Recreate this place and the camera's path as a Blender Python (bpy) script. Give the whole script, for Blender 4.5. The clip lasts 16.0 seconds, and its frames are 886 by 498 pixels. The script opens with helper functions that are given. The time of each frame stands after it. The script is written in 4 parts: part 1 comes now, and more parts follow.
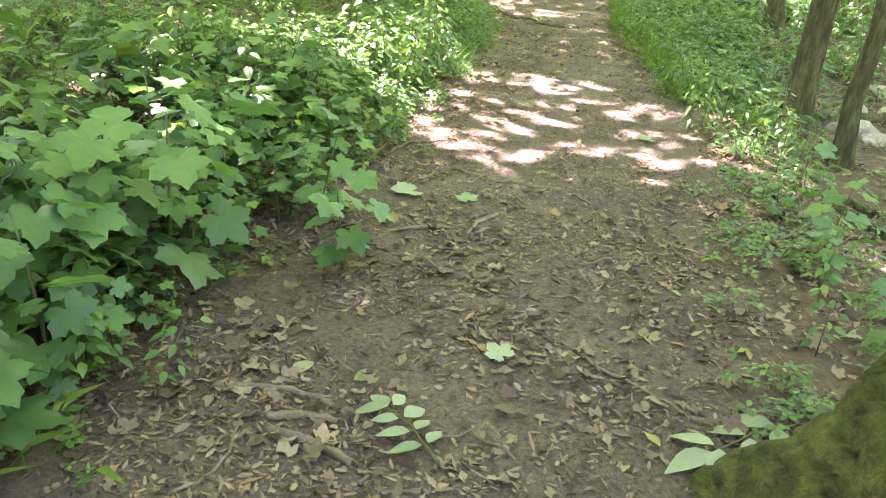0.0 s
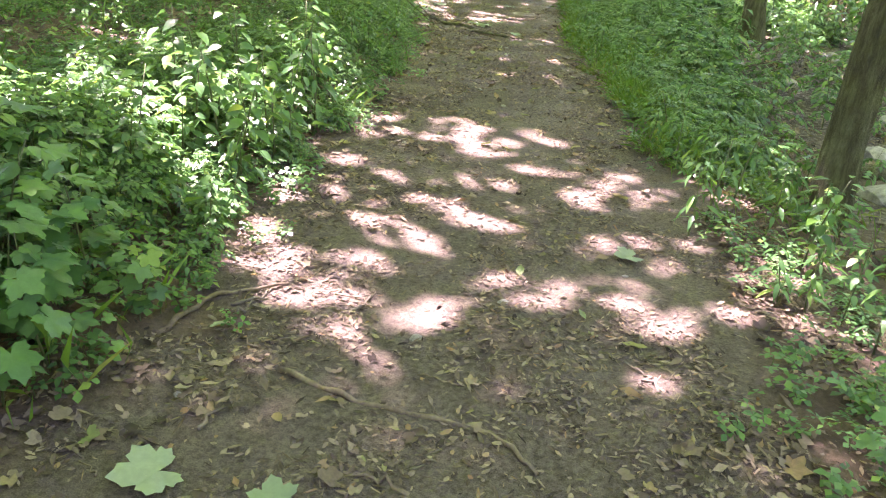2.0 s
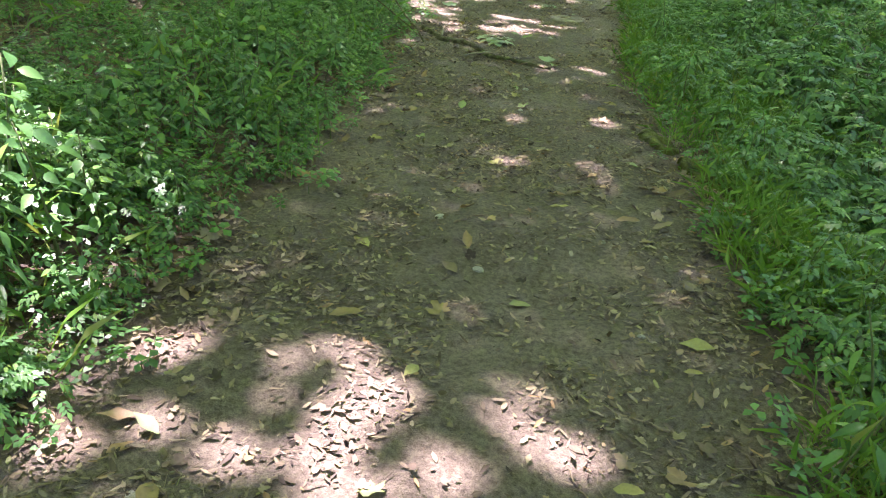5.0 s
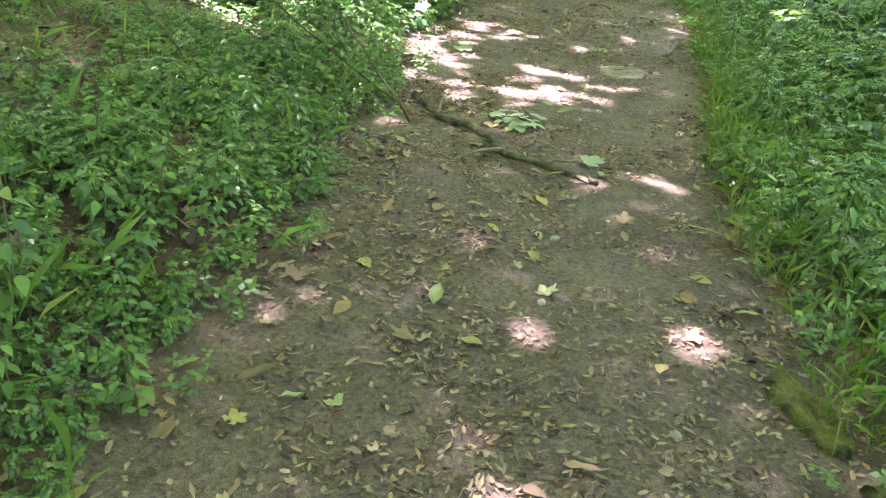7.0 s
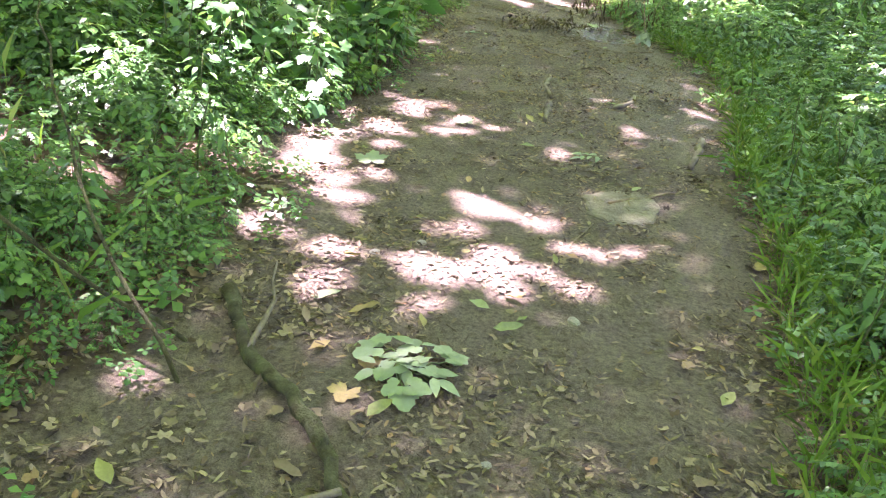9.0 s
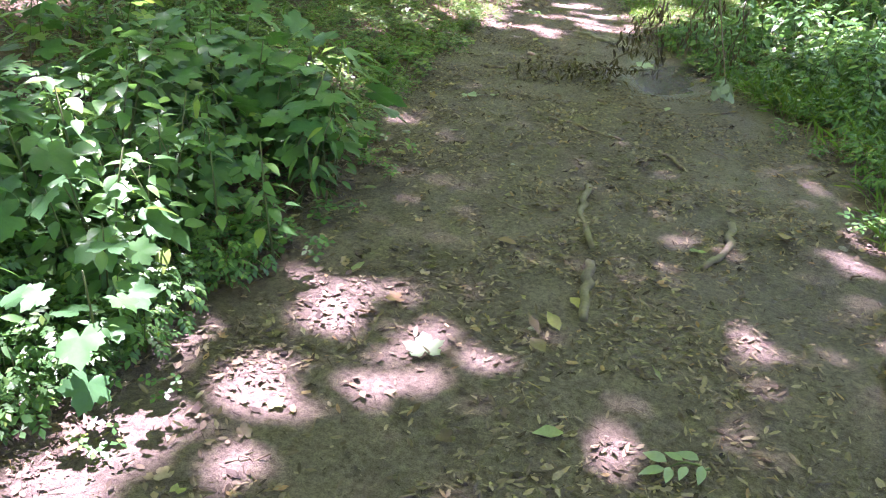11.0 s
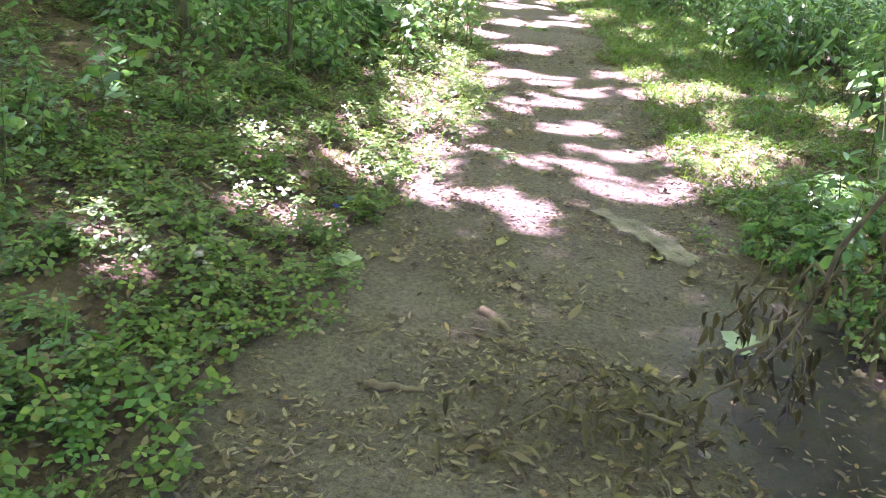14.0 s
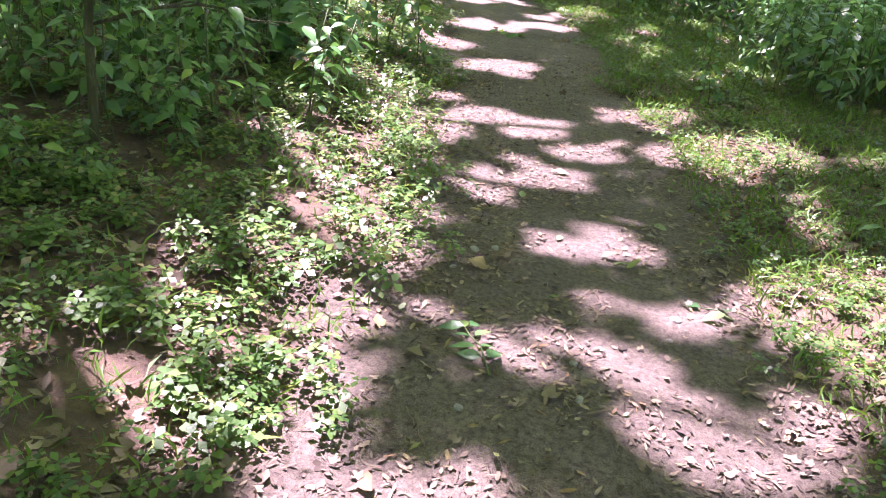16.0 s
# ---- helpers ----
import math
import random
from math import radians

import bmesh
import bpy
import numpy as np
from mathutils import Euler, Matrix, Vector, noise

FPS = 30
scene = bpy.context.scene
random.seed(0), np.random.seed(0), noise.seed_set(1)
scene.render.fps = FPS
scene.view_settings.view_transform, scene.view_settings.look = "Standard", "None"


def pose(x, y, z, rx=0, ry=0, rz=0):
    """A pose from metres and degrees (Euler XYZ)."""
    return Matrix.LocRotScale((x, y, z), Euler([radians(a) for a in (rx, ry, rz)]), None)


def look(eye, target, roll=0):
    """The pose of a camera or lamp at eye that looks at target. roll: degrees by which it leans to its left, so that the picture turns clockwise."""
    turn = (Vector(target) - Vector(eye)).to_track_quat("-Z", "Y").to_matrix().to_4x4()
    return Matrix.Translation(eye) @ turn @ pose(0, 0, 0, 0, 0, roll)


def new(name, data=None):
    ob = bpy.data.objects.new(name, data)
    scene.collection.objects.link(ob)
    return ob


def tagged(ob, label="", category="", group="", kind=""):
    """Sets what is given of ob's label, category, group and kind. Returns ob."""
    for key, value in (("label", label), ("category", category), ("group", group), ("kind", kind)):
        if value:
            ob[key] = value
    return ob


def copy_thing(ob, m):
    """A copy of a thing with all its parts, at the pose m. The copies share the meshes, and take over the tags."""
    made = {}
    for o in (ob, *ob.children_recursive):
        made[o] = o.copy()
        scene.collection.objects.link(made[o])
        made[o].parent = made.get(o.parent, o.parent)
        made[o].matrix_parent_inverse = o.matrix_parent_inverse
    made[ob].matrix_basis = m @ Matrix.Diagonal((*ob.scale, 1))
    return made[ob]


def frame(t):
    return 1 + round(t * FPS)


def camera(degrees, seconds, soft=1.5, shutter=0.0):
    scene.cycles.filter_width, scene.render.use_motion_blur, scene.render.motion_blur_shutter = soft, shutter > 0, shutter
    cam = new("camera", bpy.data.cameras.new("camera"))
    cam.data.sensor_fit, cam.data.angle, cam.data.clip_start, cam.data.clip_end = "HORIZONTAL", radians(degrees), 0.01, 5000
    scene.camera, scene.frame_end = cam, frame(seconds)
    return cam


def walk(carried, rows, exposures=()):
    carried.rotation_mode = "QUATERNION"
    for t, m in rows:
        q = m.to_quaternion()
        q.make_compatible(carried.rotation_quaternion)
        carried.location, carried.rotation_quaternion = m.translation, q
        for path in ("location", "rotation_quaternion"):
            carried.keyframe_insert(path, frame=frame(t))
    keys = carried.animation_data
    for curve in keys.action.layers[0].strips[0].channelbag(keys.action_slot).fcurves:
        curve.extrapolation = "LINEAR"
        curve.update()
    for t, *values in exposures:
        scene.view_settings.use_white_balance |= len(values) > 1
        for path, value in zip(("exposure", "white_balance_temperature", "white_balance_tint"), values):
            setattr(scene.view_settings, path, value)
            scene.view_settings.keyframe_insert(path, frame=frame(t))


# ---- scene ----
cam = camera(59.0, 16.0, soft=1.1)
PATH = [
    (0, (0.285, -0.573, 1.63), (0.004, 1.244, 0.841), 4.7),
    (0.5, (0.292, 0.144, 1.635), (0.082, 1.97, 0.846), 5.0),
    (1, (0.271, 0.856, 1.65), (0.072, 2.672, 0.836), 6.1),
    (1.5, (0.258, 1.563, 1.641), (0.091, 3.377, 0.815), 6.9),
    (2, (0.259, 2.241, 1.607), (0.107, 4.064, 0.798), 5.8),
    (2.5, (0.242, 2.899, 1.557), (0.085, 4.736, 0.781), 6.3),
    (3, (0.276, 3.572, 1.513), (0.122, 5.407, 0.734), 5.4),
    (3.5, (0.306, 4.236, 1.49), (0.131, 6.047, 0.659), 6.3),
    (4, (0.353, 4.909, 1.492), (0.195, 6.705, 0.626), 5.8),
    (4.5, (0.383, 5.628, 1.492), (0.181, 7.428, 0.643), 5.2),
    (5, (0.402, 6.306, 1.476), (0.114, 8.083, 0.604), 5.2),
    (5.2, (0.408, 6.569, 1.506), (0.116, 8.34, 0.622), 4.7),
    (7.3, (0.146, 9.41, 1.525), (-0.245, 11.154, 0.628), 6.0),
    (7.5, (0.157, 9.695, 1.532), (-0.23, 11.428, 0.612), 6.2),
    (8, (0.151, 10.457, 1.512), (-0.235, 12.198, 0.606), 6.1),
    (8.3, (0.141, 10.852, 1.465), (-0.255, 12.603, 0.584), 6.4),
    (8.5, (0.063, 11.182, 1.472), (-0.324, 12.941, 0.602), 7.2),
    (8.7, (0.041, 11.46, 1.48), (-0.346, 13.229, 0.631), 7.3),
    (10.8, (-0.348, 14.42, 1.497), (-0.842, 16.129, 0.583), 4.0),
    (11, (-0.407, 14.725, 1.517), (-0.891, 16.457, 0.643), 4.2),
    (11.5, (-0.514, 15.491, 1.508), (-0.988, 17.245, 0.67), 3.6),
    (12, (-0.633, 16.23, 1.539), (-1.116, 17.989, 0.719), 4.3),
    (12.5, (-0.727, 16.945, 1.561), (-1.197, 18.72, 0.768), 4.2),
    (13, (-0.848, 17.694, 1.557), (-1.36, 19.469, 0.792), 4.4),
    (13.5, (-1.013, 18.43, 1.519), (-1.511, 20.208, 0.75), 3.7),
    (14, (-1.161, 19.131, 1.538), (-1.642, 20.905, 0.748), 4.0),
    (14.5, (-1.364, 19.799, 1.532), (-1.828, 21.576, 0.741), 4.8),
    (15, (-1.5, 20.5, 1.531), (-1.947, 22.291, 0.76), 3.8),
    (15.5, (-1.667, 21.174, 1.503), (-2.097, 22.968, 0.729), 4.9),
    (16, (-1.786, 21.867, 1.471), (-2.164, 23.647, 0.64), 5.7),
]
SKY, SUNLIGHT = 0.07, 4.2
LIGHT = [(0, 4.55, 7400, 52), (1.5, 4.32, 7200, 54), (2.5, 3.76, 6850, 53), (4, 3.56, 6750, 46), (5, 3.58, 6750, 36), (7.5, 4.24, 6800, 53), (8.5, 4.24, 6700, 54), (11, 3.7, 6250, 56), (12, 3.88, 6200, 60), (13.5, 3.98, 6200, 65), (15, 3.72, 6200, 65), (15.5, 3.5, 6250, 62), (16, 3.14, 6300, 58)]
walk(cam, [(t, look(eye, target, roll)) for t, eye, target, roll in PATH], LIGHT)

# ---- daylight: high sun ahead and to the left, filtered by the tree crowns ----
SUN = Vector((-0.32, 0.26, 1.0)).normalized()
SUN_EL, SUN_AZ = math.asin(SUN.z), math.atan2(SUN.x, SUN.y)
world = bpy.data.worlds.new("sky")
scene.world = world
world.use_nodes = True
wt = world.node_tree
sky = wt.nodes.new("ShaderNodeTexSky")
sky.sky_type = "NISHITA"
sky.sun_disc = False
sky.sun_elevation, sky.sun_rotation = SUN_EL, SUN_AZ
wt.nodes["Background"].inputs["Strength"].default_value = SKY
wt.links.new(sky.outputs[0], wt.nodes["Background"].inputs["Color"])
sun = new("sun", bpy.data.lights.new("sun", "SUN"))
sun.data.energy, sun.data.angle, sun.data.color = SUNLIGHT, radians(0.55), (1.0, 0.95, 0.99)
sun.matrix_world = look(SUN * 40, (0, 0, 0))


# ---- materials ----
def ramp(nt, fac, stops):
    r = nt.nodes.new("ShaderNodeValToRGB")
    while len(r.color_ramp.elements) < len(stops):
        r.color_ramp.elements.new(0.5)
    for e, (p, c) in zip(r.color_ramp.elements, stops):
        e.position, e.color = p, (*c, 1)
    nt.links.new(fac, r.inputs[0])
    return r.outputs[0]


def noise_at(nt, vec, scale, detail=4, rough=0.6):
    n = nt.nodes.new("ShaderNodeTexNoise")
    n.inputs["Scale"].default_value, n.inputs["Detail"].default_value, n.inputs["Roughness"].default_value = scale, detail, rough
    nt.links.new(vec, n.inputs["Vector"])
    return n.outputs["Fac"]


def mixed(nt, fac, a, b, mode="MIX"):
    m = nt.nodes.new("ShaderNodeMix")
    m.data_type, m.blend_type = "RGBA", mode
    for s, v in ((0, fac), (6, a), (7, b)):
        if isinstance(v, (int, float)):
            m.inputs[s].default_value = v
        elif isinstance(v, tuple):
            m.inputs[s].default_value = (*v, 1)
        else:
            nt.links.new(v, m.inputs[s])
    return m.outputs[2]


def start(name):
    m = bpy.data.materials.new(name)
    m.use_nodes = True
    nt = m.node_tree
    return m, nt, nt.nodes["Principled BSDF"]


def relief(nt, bsdf, height, strength, distance):
    b = nt.nodes.new("ShaderNodeBump")
    b.inputs["Strength"].default_value, b.inputs["Distance"].default_value = strength, distance
    nt.links.new(height, b.inputs["Height"])
    nt.links.new(b.outputs[0], bsdf.inputs["Normal"])


def leaf_material(name, stops, island=True, glow=0.36, rough=0.36, spots=0.3):
    """A thin leaf: colour by the leaf, blotches and veins by noise, light that passes through it."""
    m, nt, bsdf = start(name)
    geo, info = nt.nodes.new("ShaderNodeNewGeometry"), nt.nodes.new("ShaderNodeObjectInfo")
    pick = geo.outputs["Random Per Island"] if island else info.outputs["Random"]
    base = ramp(nt, pick, stops)
    blot = noise_at(nt, geo.outputs["Position"], 55, 6, 0.75)
    col = mixed(nt, spots, base, ramp(nt, blot, [(0.3, (0.35, 0.33, 0.3)), (0.7, (1, 1, 1))]), "MULTIPLY")
    nt.links.new(col, bsdf.inputs["Base Color"])
    bsdf.inputs["Roughness"].default_value = rough
    bsdf.inputs["Specular IOR Level"].default_value = 0.4
    relief(nt, bsdf, blot, 0.25, 0.004)
    tr = nt.nodes.new("ShaderNodeBsdfTranslucent")
    nt.links.new(mixed(nt, 0.6, col, mixed(nt, 1.0, col, (1.5, 1.35, 0.5), "MULTIPLY")), tr.inputs["Color"])
    mx = nt.nodes.new("ShaderNodeMixShader")
    mx.inputs[0].default_value = glow
    nt.links.new(bsdf.outputs[0], mx.inputs[1])
    nt.links.new(tr.outputs[0], mx.inputs[2])
    nt.links.new(mx.outputs[0], nt.nodes["Material Output"].inputs["Surface"])
    return m


def solid_material(name, stops, scale, rough=0.85, bump=0.5, dist=0.02, stretch=(1, 1, 1), fine=6.0):
    """Bark, wood, stone: two scales of noise in object space."""
    m, nt, bsdf = start(name)
    tc, mp = nt.nodes.new("ShaderNodeTexCoord"), nt.nodes.new("ShaderNodeMapping")
    mp.inputs["Scale"].default_value = stretch
    nt.links.new(tc.outputs["Object"], mp.inputs[0])
    big, small = noise_at(nt, mp.outputs[0], scale, 5), noise_at(nt, mp.outputs[0], scale * fine, 5, 0.7)
    col = mixed(nt, 0.55, ramp(nt, big, stops), ramp(nt, small, [(0.3, (0.3, 0.3, 0.3)), (0.72, (1, 1, 1))]), "MULTIPLY")
    nt.links.new(col, bsdf.inputs["Base Color"])
    bsdf.inputs["Roughness"].default_value = rough
    relief(nt, bsdf, small, bump, dist)
    return m


def ground_material():
    m, nt, bsdf = start("trail_soil")
    geo = nt.nodes.new("ShaderNodeNewGeometry")
    pos = geo.outputs["Position"]

    def field(name):
        a = nt.nodes.new("ShaderNodeAttribute")
        a.attribute_name = name
        return a.outputs["Fac"]
    big, mid, fine, grit = noise_at(nt, pos, 0.9, 3), noise_at(nt, pos, 7, 5), noise_at(nt, pos, 45, 6, 0.7), noise_at(nt, pos, 190, 3, 0.7)
    soil = mixed(nt, 0.5, ramp(nt, mid, [(0.25, (0.100, 0.080, 0.060)), (0.55, (0.180, 0.145, 0.112)), (0.8, (0.265, 0.214, 0.172))]),
                 ramp(nt, big, [(0.3, (0.120, 0.096, 0.073)), (0.7, (0.222, 0.180, 0.144))]))
    soil = mixed(nt, 0.8, soil, ramp(nt, fine, [(0.34, (0.24, 0.22, 0.20)), (0.47, (0.72, 0.70, 0.68)), (0.62, (1.12, 1.12, 1.12))]), "MULTIPLY")
    soil = mixed(nt, 0.6, soil, ramp(nt, grit, [(0.36, (0.32, 0.30, 0.28)), (0.5, (0.9, 0.9, 0.9)), (0.66, (1.15, 1.15, 1.13))]), "MULTIPLY")
    duff = mixed(nt, 0.6, ramp(nt, mid, [(0.3, (0.075, 0.052, 0.034)), (0.7, (0.21, 0.14, 0.09))]), ramp(nt, fine, [(0.3, (0.3, 0.3, 0.3)), (0.65, (1, 1, 1))]), "MULTIPLY")
    vor = nt.nodes.new("ShaderNodeTexVoronoi")
    vor.inputs["Scale"].default_value = 16
    nt.links.new(pos, vor.inputs["Vector"])
    stone = mixed(nt, 0.7, ramp(nt, vor.outputs["Distance"], [(0.1, (0.25, 0.225, 0.18)), (0.5, (0.10, 0.085, 0.06)), (0.8, (0.05, 0.042, 0.03))]), ramp(nt, fine, [(0.3, (0.5, 0.5, 0.5)), (0.7, (1, 1, 1))]), "MULTIPLY")
    col = mixed(nt, field("trail"), duff, soil)
    col = mixed(nt, field("gravel"), col, stone)
    wet = field("wet")
    col = mixed(nt, wet, col, mixed(nt, 1.0, col, (0.42, 0.42, 0.45), "MULTIPLY"))
    nt.links.new(col, bsdf.inputs["Base Color"])
    nt.links.new(ramp(nt, wet, [(0.0, (0.88, 0.88, 0.88)), (0.5, (0.45, 0.45, 0.45)), (1.0, (0.2, 0.2, 0.2))]), bsdf.inputs["Roughness"])
    h = mixed(nt, 0.4, mixed(nt, 0.5, fine, mid), grit)
    relief(nt, bsdf, h, 0.9, 0.045)
    return m


GREENS = [(0.0, (0.044, 0.139, 0.045)), (0.35, (0.063, 0.186, 0.060)), (0.7, (0.088, 0.233, 0.076)), (0.95, (0.133, 0.291, 0.081)), (1.0, (0.207, 0.321, 0.072))]
CROWN = [(0.0, (0.18, 0.33, 0.08)), (1.0, (0.275, 0.455, 0.12))]
COOL = [(0.0, (0.049, 0.159, 0.059)), (0.5, (0.071, 0.212, 0.080)), (1.0, (0.103, 0.269, 0.098))]
CARPET = [(0.0, (0.049, 0.119, 0.033)), (0.4, (0.076, 0.173, 0.044)), (0.75, (0.112, 0.221, 0.055)), (0.93, (0.184, 0.281, 0.072)), (1.0, (0.252, 0.216, 0.099))]
LAWN = [(0.0, (0.065, 0.175, 0.027)), (0.6, (0.107, 0.250, 0.036)), (0.9, (0.153, 0.283, 0.049)), (1.0, (0.245, 0.283, 0.086))]
DEAD = [(0.0, (0.035, 0.026, 0.019)), (0.25, (0.117, 0.086, 0.062)), (0.5, (0.195, 0.150, 0.108)), (0.75, (0.267, 0.215, 0.156)), (0.92, (0.351, 0.286, 0.202)), (0.97, (0.325, 0.189, 0.098)), (1.0, (0.247, 0.260, 0.124))]
MIXED = [(0.0, (0.12, 0.085, 0.055)), (0.3, (0.23, 0.18, 0.12)), (0.5, (0.25, 0.16, 0.085)), (0.7, (0.31, 0.28, 0.11)), (0.84, (0.19, 0.25, 0.10)), (1.0, (0.28, 0.34, 0.20))]
leaf_green = leaf_material("herb_leaf", GREENS)
leaf_green_one = leaf_material("herb_leaf_single", GREENS, island=False)
leaf_cool_one = leaf_material("lobed_leaf_single", COOL, island=False)
leaf_carpet = leaf_material("carpet_leaf", CARPET)
leaf_lawn = leaf_material("grass_blade", LAWN, glow=0.3, rough=0.5)
leaf_crown = leaf_material("crown_leaf", CROWN, glow=0.75, spots=0.15)
leaf_dead = leaf_material("dead_leaf", DEAD, glow=0.12, rough=0.75, spots=0.6)
leaf_fallen = leaf_material("fallen_leaf", MIXED, island=False, glow=0.12, rough=0.6, spots=0.5)
leaf_pale = leaf_material("wilted_green_leaf", [(0, (0.17, 0.25, 0.15)), (1, (0.28, 0.36, 0.25))], island=False, glow=0.15, rough=0.55)
leaf_brown = leaf_material("withered_brown_leaf", [(0, (0.045, 0.037, 0.02)), (1, (0.16, 0.13, 0.07))], island=False, glow=0.1, rough=0.7)
stem_green = solid_material("green_stem", [(0.3, (0.06, 0.10, 0.03)), (0.7, (0.13, 0.16, 0.06))], 20, 0.6, 0.2, 0.003)
bark = solid_material("bark", [(0.3, (0.055, 0.058, 0.024)), (0.48, (0.12, 0.122, 0.055)), (0.62, (0.19, 0.20, 0.095)), (0.75, (0.29, 0.30, 0.18))], 11, 0.92, 1.0, 0.05, (1.6, 1.6, 0.4))
twig_wood = solid_material("twig_wood", [(0.3, (0.12, 0.085, 0.055)), (0.7, (0.27, 0.21, 0.15))], 14, 0.85, 0.5, 0.005)
root_wood = solid_material("root_wood", [(0.3, (0.12, 0.097, 0.072)), (0.7, (0.24, 0.20, 0.155))], 9, 0.8, 0.6, 0.008)
moss = solid_material("moss", [(0.3, (0.05, 0.058, 0.014)), (0.48, (0.12, 0.145, 0.028)), (0.7, (0.21, 0.25, 0.045))], 9, 1.0, 1.0, 0.06)
rock = solid_material("limestone", [(0.3, (0.14, 0.12, 0.09)), (0.5, (0.25, 0.22, 0.17)), (0.75, (0.36, 0.32, 0.26))], 9, 0.9, 1.0, 0.02)
creek_rock = solid_material("creek_stone", [(0.3, (0.22, 0.21, 0.185)), (0.7, (0.46, 0.44, 0.40))], 4, 0.8, 0.6, 0.015)


blue_paper = solid_material("blue_paper", [(0.3, (0.02, 0.06, 0.42)), (0.7, (0.04, 0.10, 0.55))], 30, 0.6, 0.4, 0.004)


# ---- mesh tools ----
rng = np.random.default_rng(7)


def mesh_of(name, V, F, mats, index=None, smooth=True):
    """A mesh from arrays of vertices and of faces that all have as many corners."""
    me = bpy.data.meshes.new(name)
    V, F = np.asarray(V, np.float32), np.asarray(F, np.int32)
    n, k = F.shape
    me.vertices.add(len(V))
    me.vertices.foreach_set("co", V.ravel())
    me.loops.add(n * k)
    me.loops.foreach_set("vertex_index", F.ravel())
    me.polygons.add(n)
    me.polygons.foreach_set("loop_start", np.arange(n, dtype=np.int32) * k)
    for m in mats if isinstance(mats, (list, tuple)) else [mats]:
        me.materials.append(m)
    if index is not None:
        me.polygons.foreach_set("material_index", np.asarray(index, np.int32))
    me.polygons.foreach_set("use_smooth", np.full(n, smooth))
    me.update(calc_edges=True)
    return me


def part(name, me, parent=None, label="", m=None):
    ob = new(name, me)
    if parent is not None:
        ob.parent = parent
    if m is not None:
        ob.matrix_basis = m
    if label:
        ob["label"] = label
    return ob


def spread(tv, tf, M, T):
    """Copies of one template, turned by the matrices M and moved by T, as one pair of arrays."""
    V = np.einsum("nij,kj->nki", M, tv) + T[:, None, :]
    F = tf[None] + (np.arange(len(T)) * len(tv))[:, None, None]
    return V.reshape(-1, 3), F.reshape(-1, tf.shape[1])


def turns(n, tilt=0.3, size=(1, 1), r=rng):
    """Random headings, random lean up to tilt radians, random size."""
    a, b, c = r.uniform(0, 2 * np.pi, n), r.normal(0, tilt, n), r.normal(0, tilt, n)
    ca, sa, cb, sb, cc, sc = np.cos(a), np.sin(a), np.cos(b), np.sin(b), np.cos(c), np.sin(c)
    z, o = np.zeros(n), np.ones(n)
    Rz = np.array([[ca, -sa, z], [sa, ca, z], [z, z, o]]).transpose(2, 0, 1)
    Rx = np.array([[o, z, z], [z, cb, -sb], [z, sb, cb]]).transpose(2, 0, 1)
    Ry = np.array([[cc, z, sc], [z, o, z], [-sc, z, cc]]).transpose(2, 0, 1)
    return Rz @ Rx @ Ry * r.uniform(size[0], size[1], n)[:, None, None]


def join(pieces):
    Vs, Fs, n = [], [], 0
    for V, F in pieces:
        Vs.append(V)
        Fs.append(F + n)
        n += len(V)
    return np.concatenate(Vs), np.concatenate(Fs)


def oval(rows=5, width=0.5, fold=0.16, droop=0.25, tip=1.3, wave=0.0):
    """A pointed leaf of length 1 along +y, folded at its midrib; quads."""
    V, F = [], []
    for i in range(rows + 1):
        s = i / rows
        w = width * 0.5 * (math.sin(math.pi * min(1, s ** (1 / tip) if s else 0)) * 0.96 + 0.04)
        z = -droop * s * s
        e = wave * math.sin(i * 2.4)
        V += [(-w, s, z + fold * w + e), (0, s, z), (w, s, z + fold * w - e)]
    for i in range(rows):
        b = 3 * i
        F += [(b, b + 1, b + 4, b + 3), (b + 1, b + 2, b + 5, b + 4)]
    return np.array(V, float), np.array(F)


def lobed(lobes=5, droop=0.22, cut=0.30, wave=0.05, fine=4, teeth=0.03):
    """A maple-like leaf of length 1 along +y: broad pointed lobes with teeth round a stalk's end; quads."""
    n = lobes * fine
    V = [(0, 0.16, 0)]
    for i in range(n + 1):
        a = math.radians(-155 + 310 * i / n)
        t = (i / n * lobes) % 1.0
        peak = 1 - abs(2 * t - 1)
        reach = 0.80 - 0.13 * abs(a) - 0.06 * max(0, abs(a) - 1.5)
        r = reach * (1 - cut + cut * peak ** 0.75) + (teeth if i % 2 else -teeth) * (fine > 4)
        V.append((r * math.sin(a) * 1.02, 0.16 + r * math.cos(a), -droop * r * r + wave * math.sin(5 * a) * r + 0.10 * abs(r * math.sin(a))))
    F = [(0, 2 * i + 3, 2 * i + 2, 2 * i + 1) for i in range(n // 2)]
    return np.array(V, float), np.array(F)


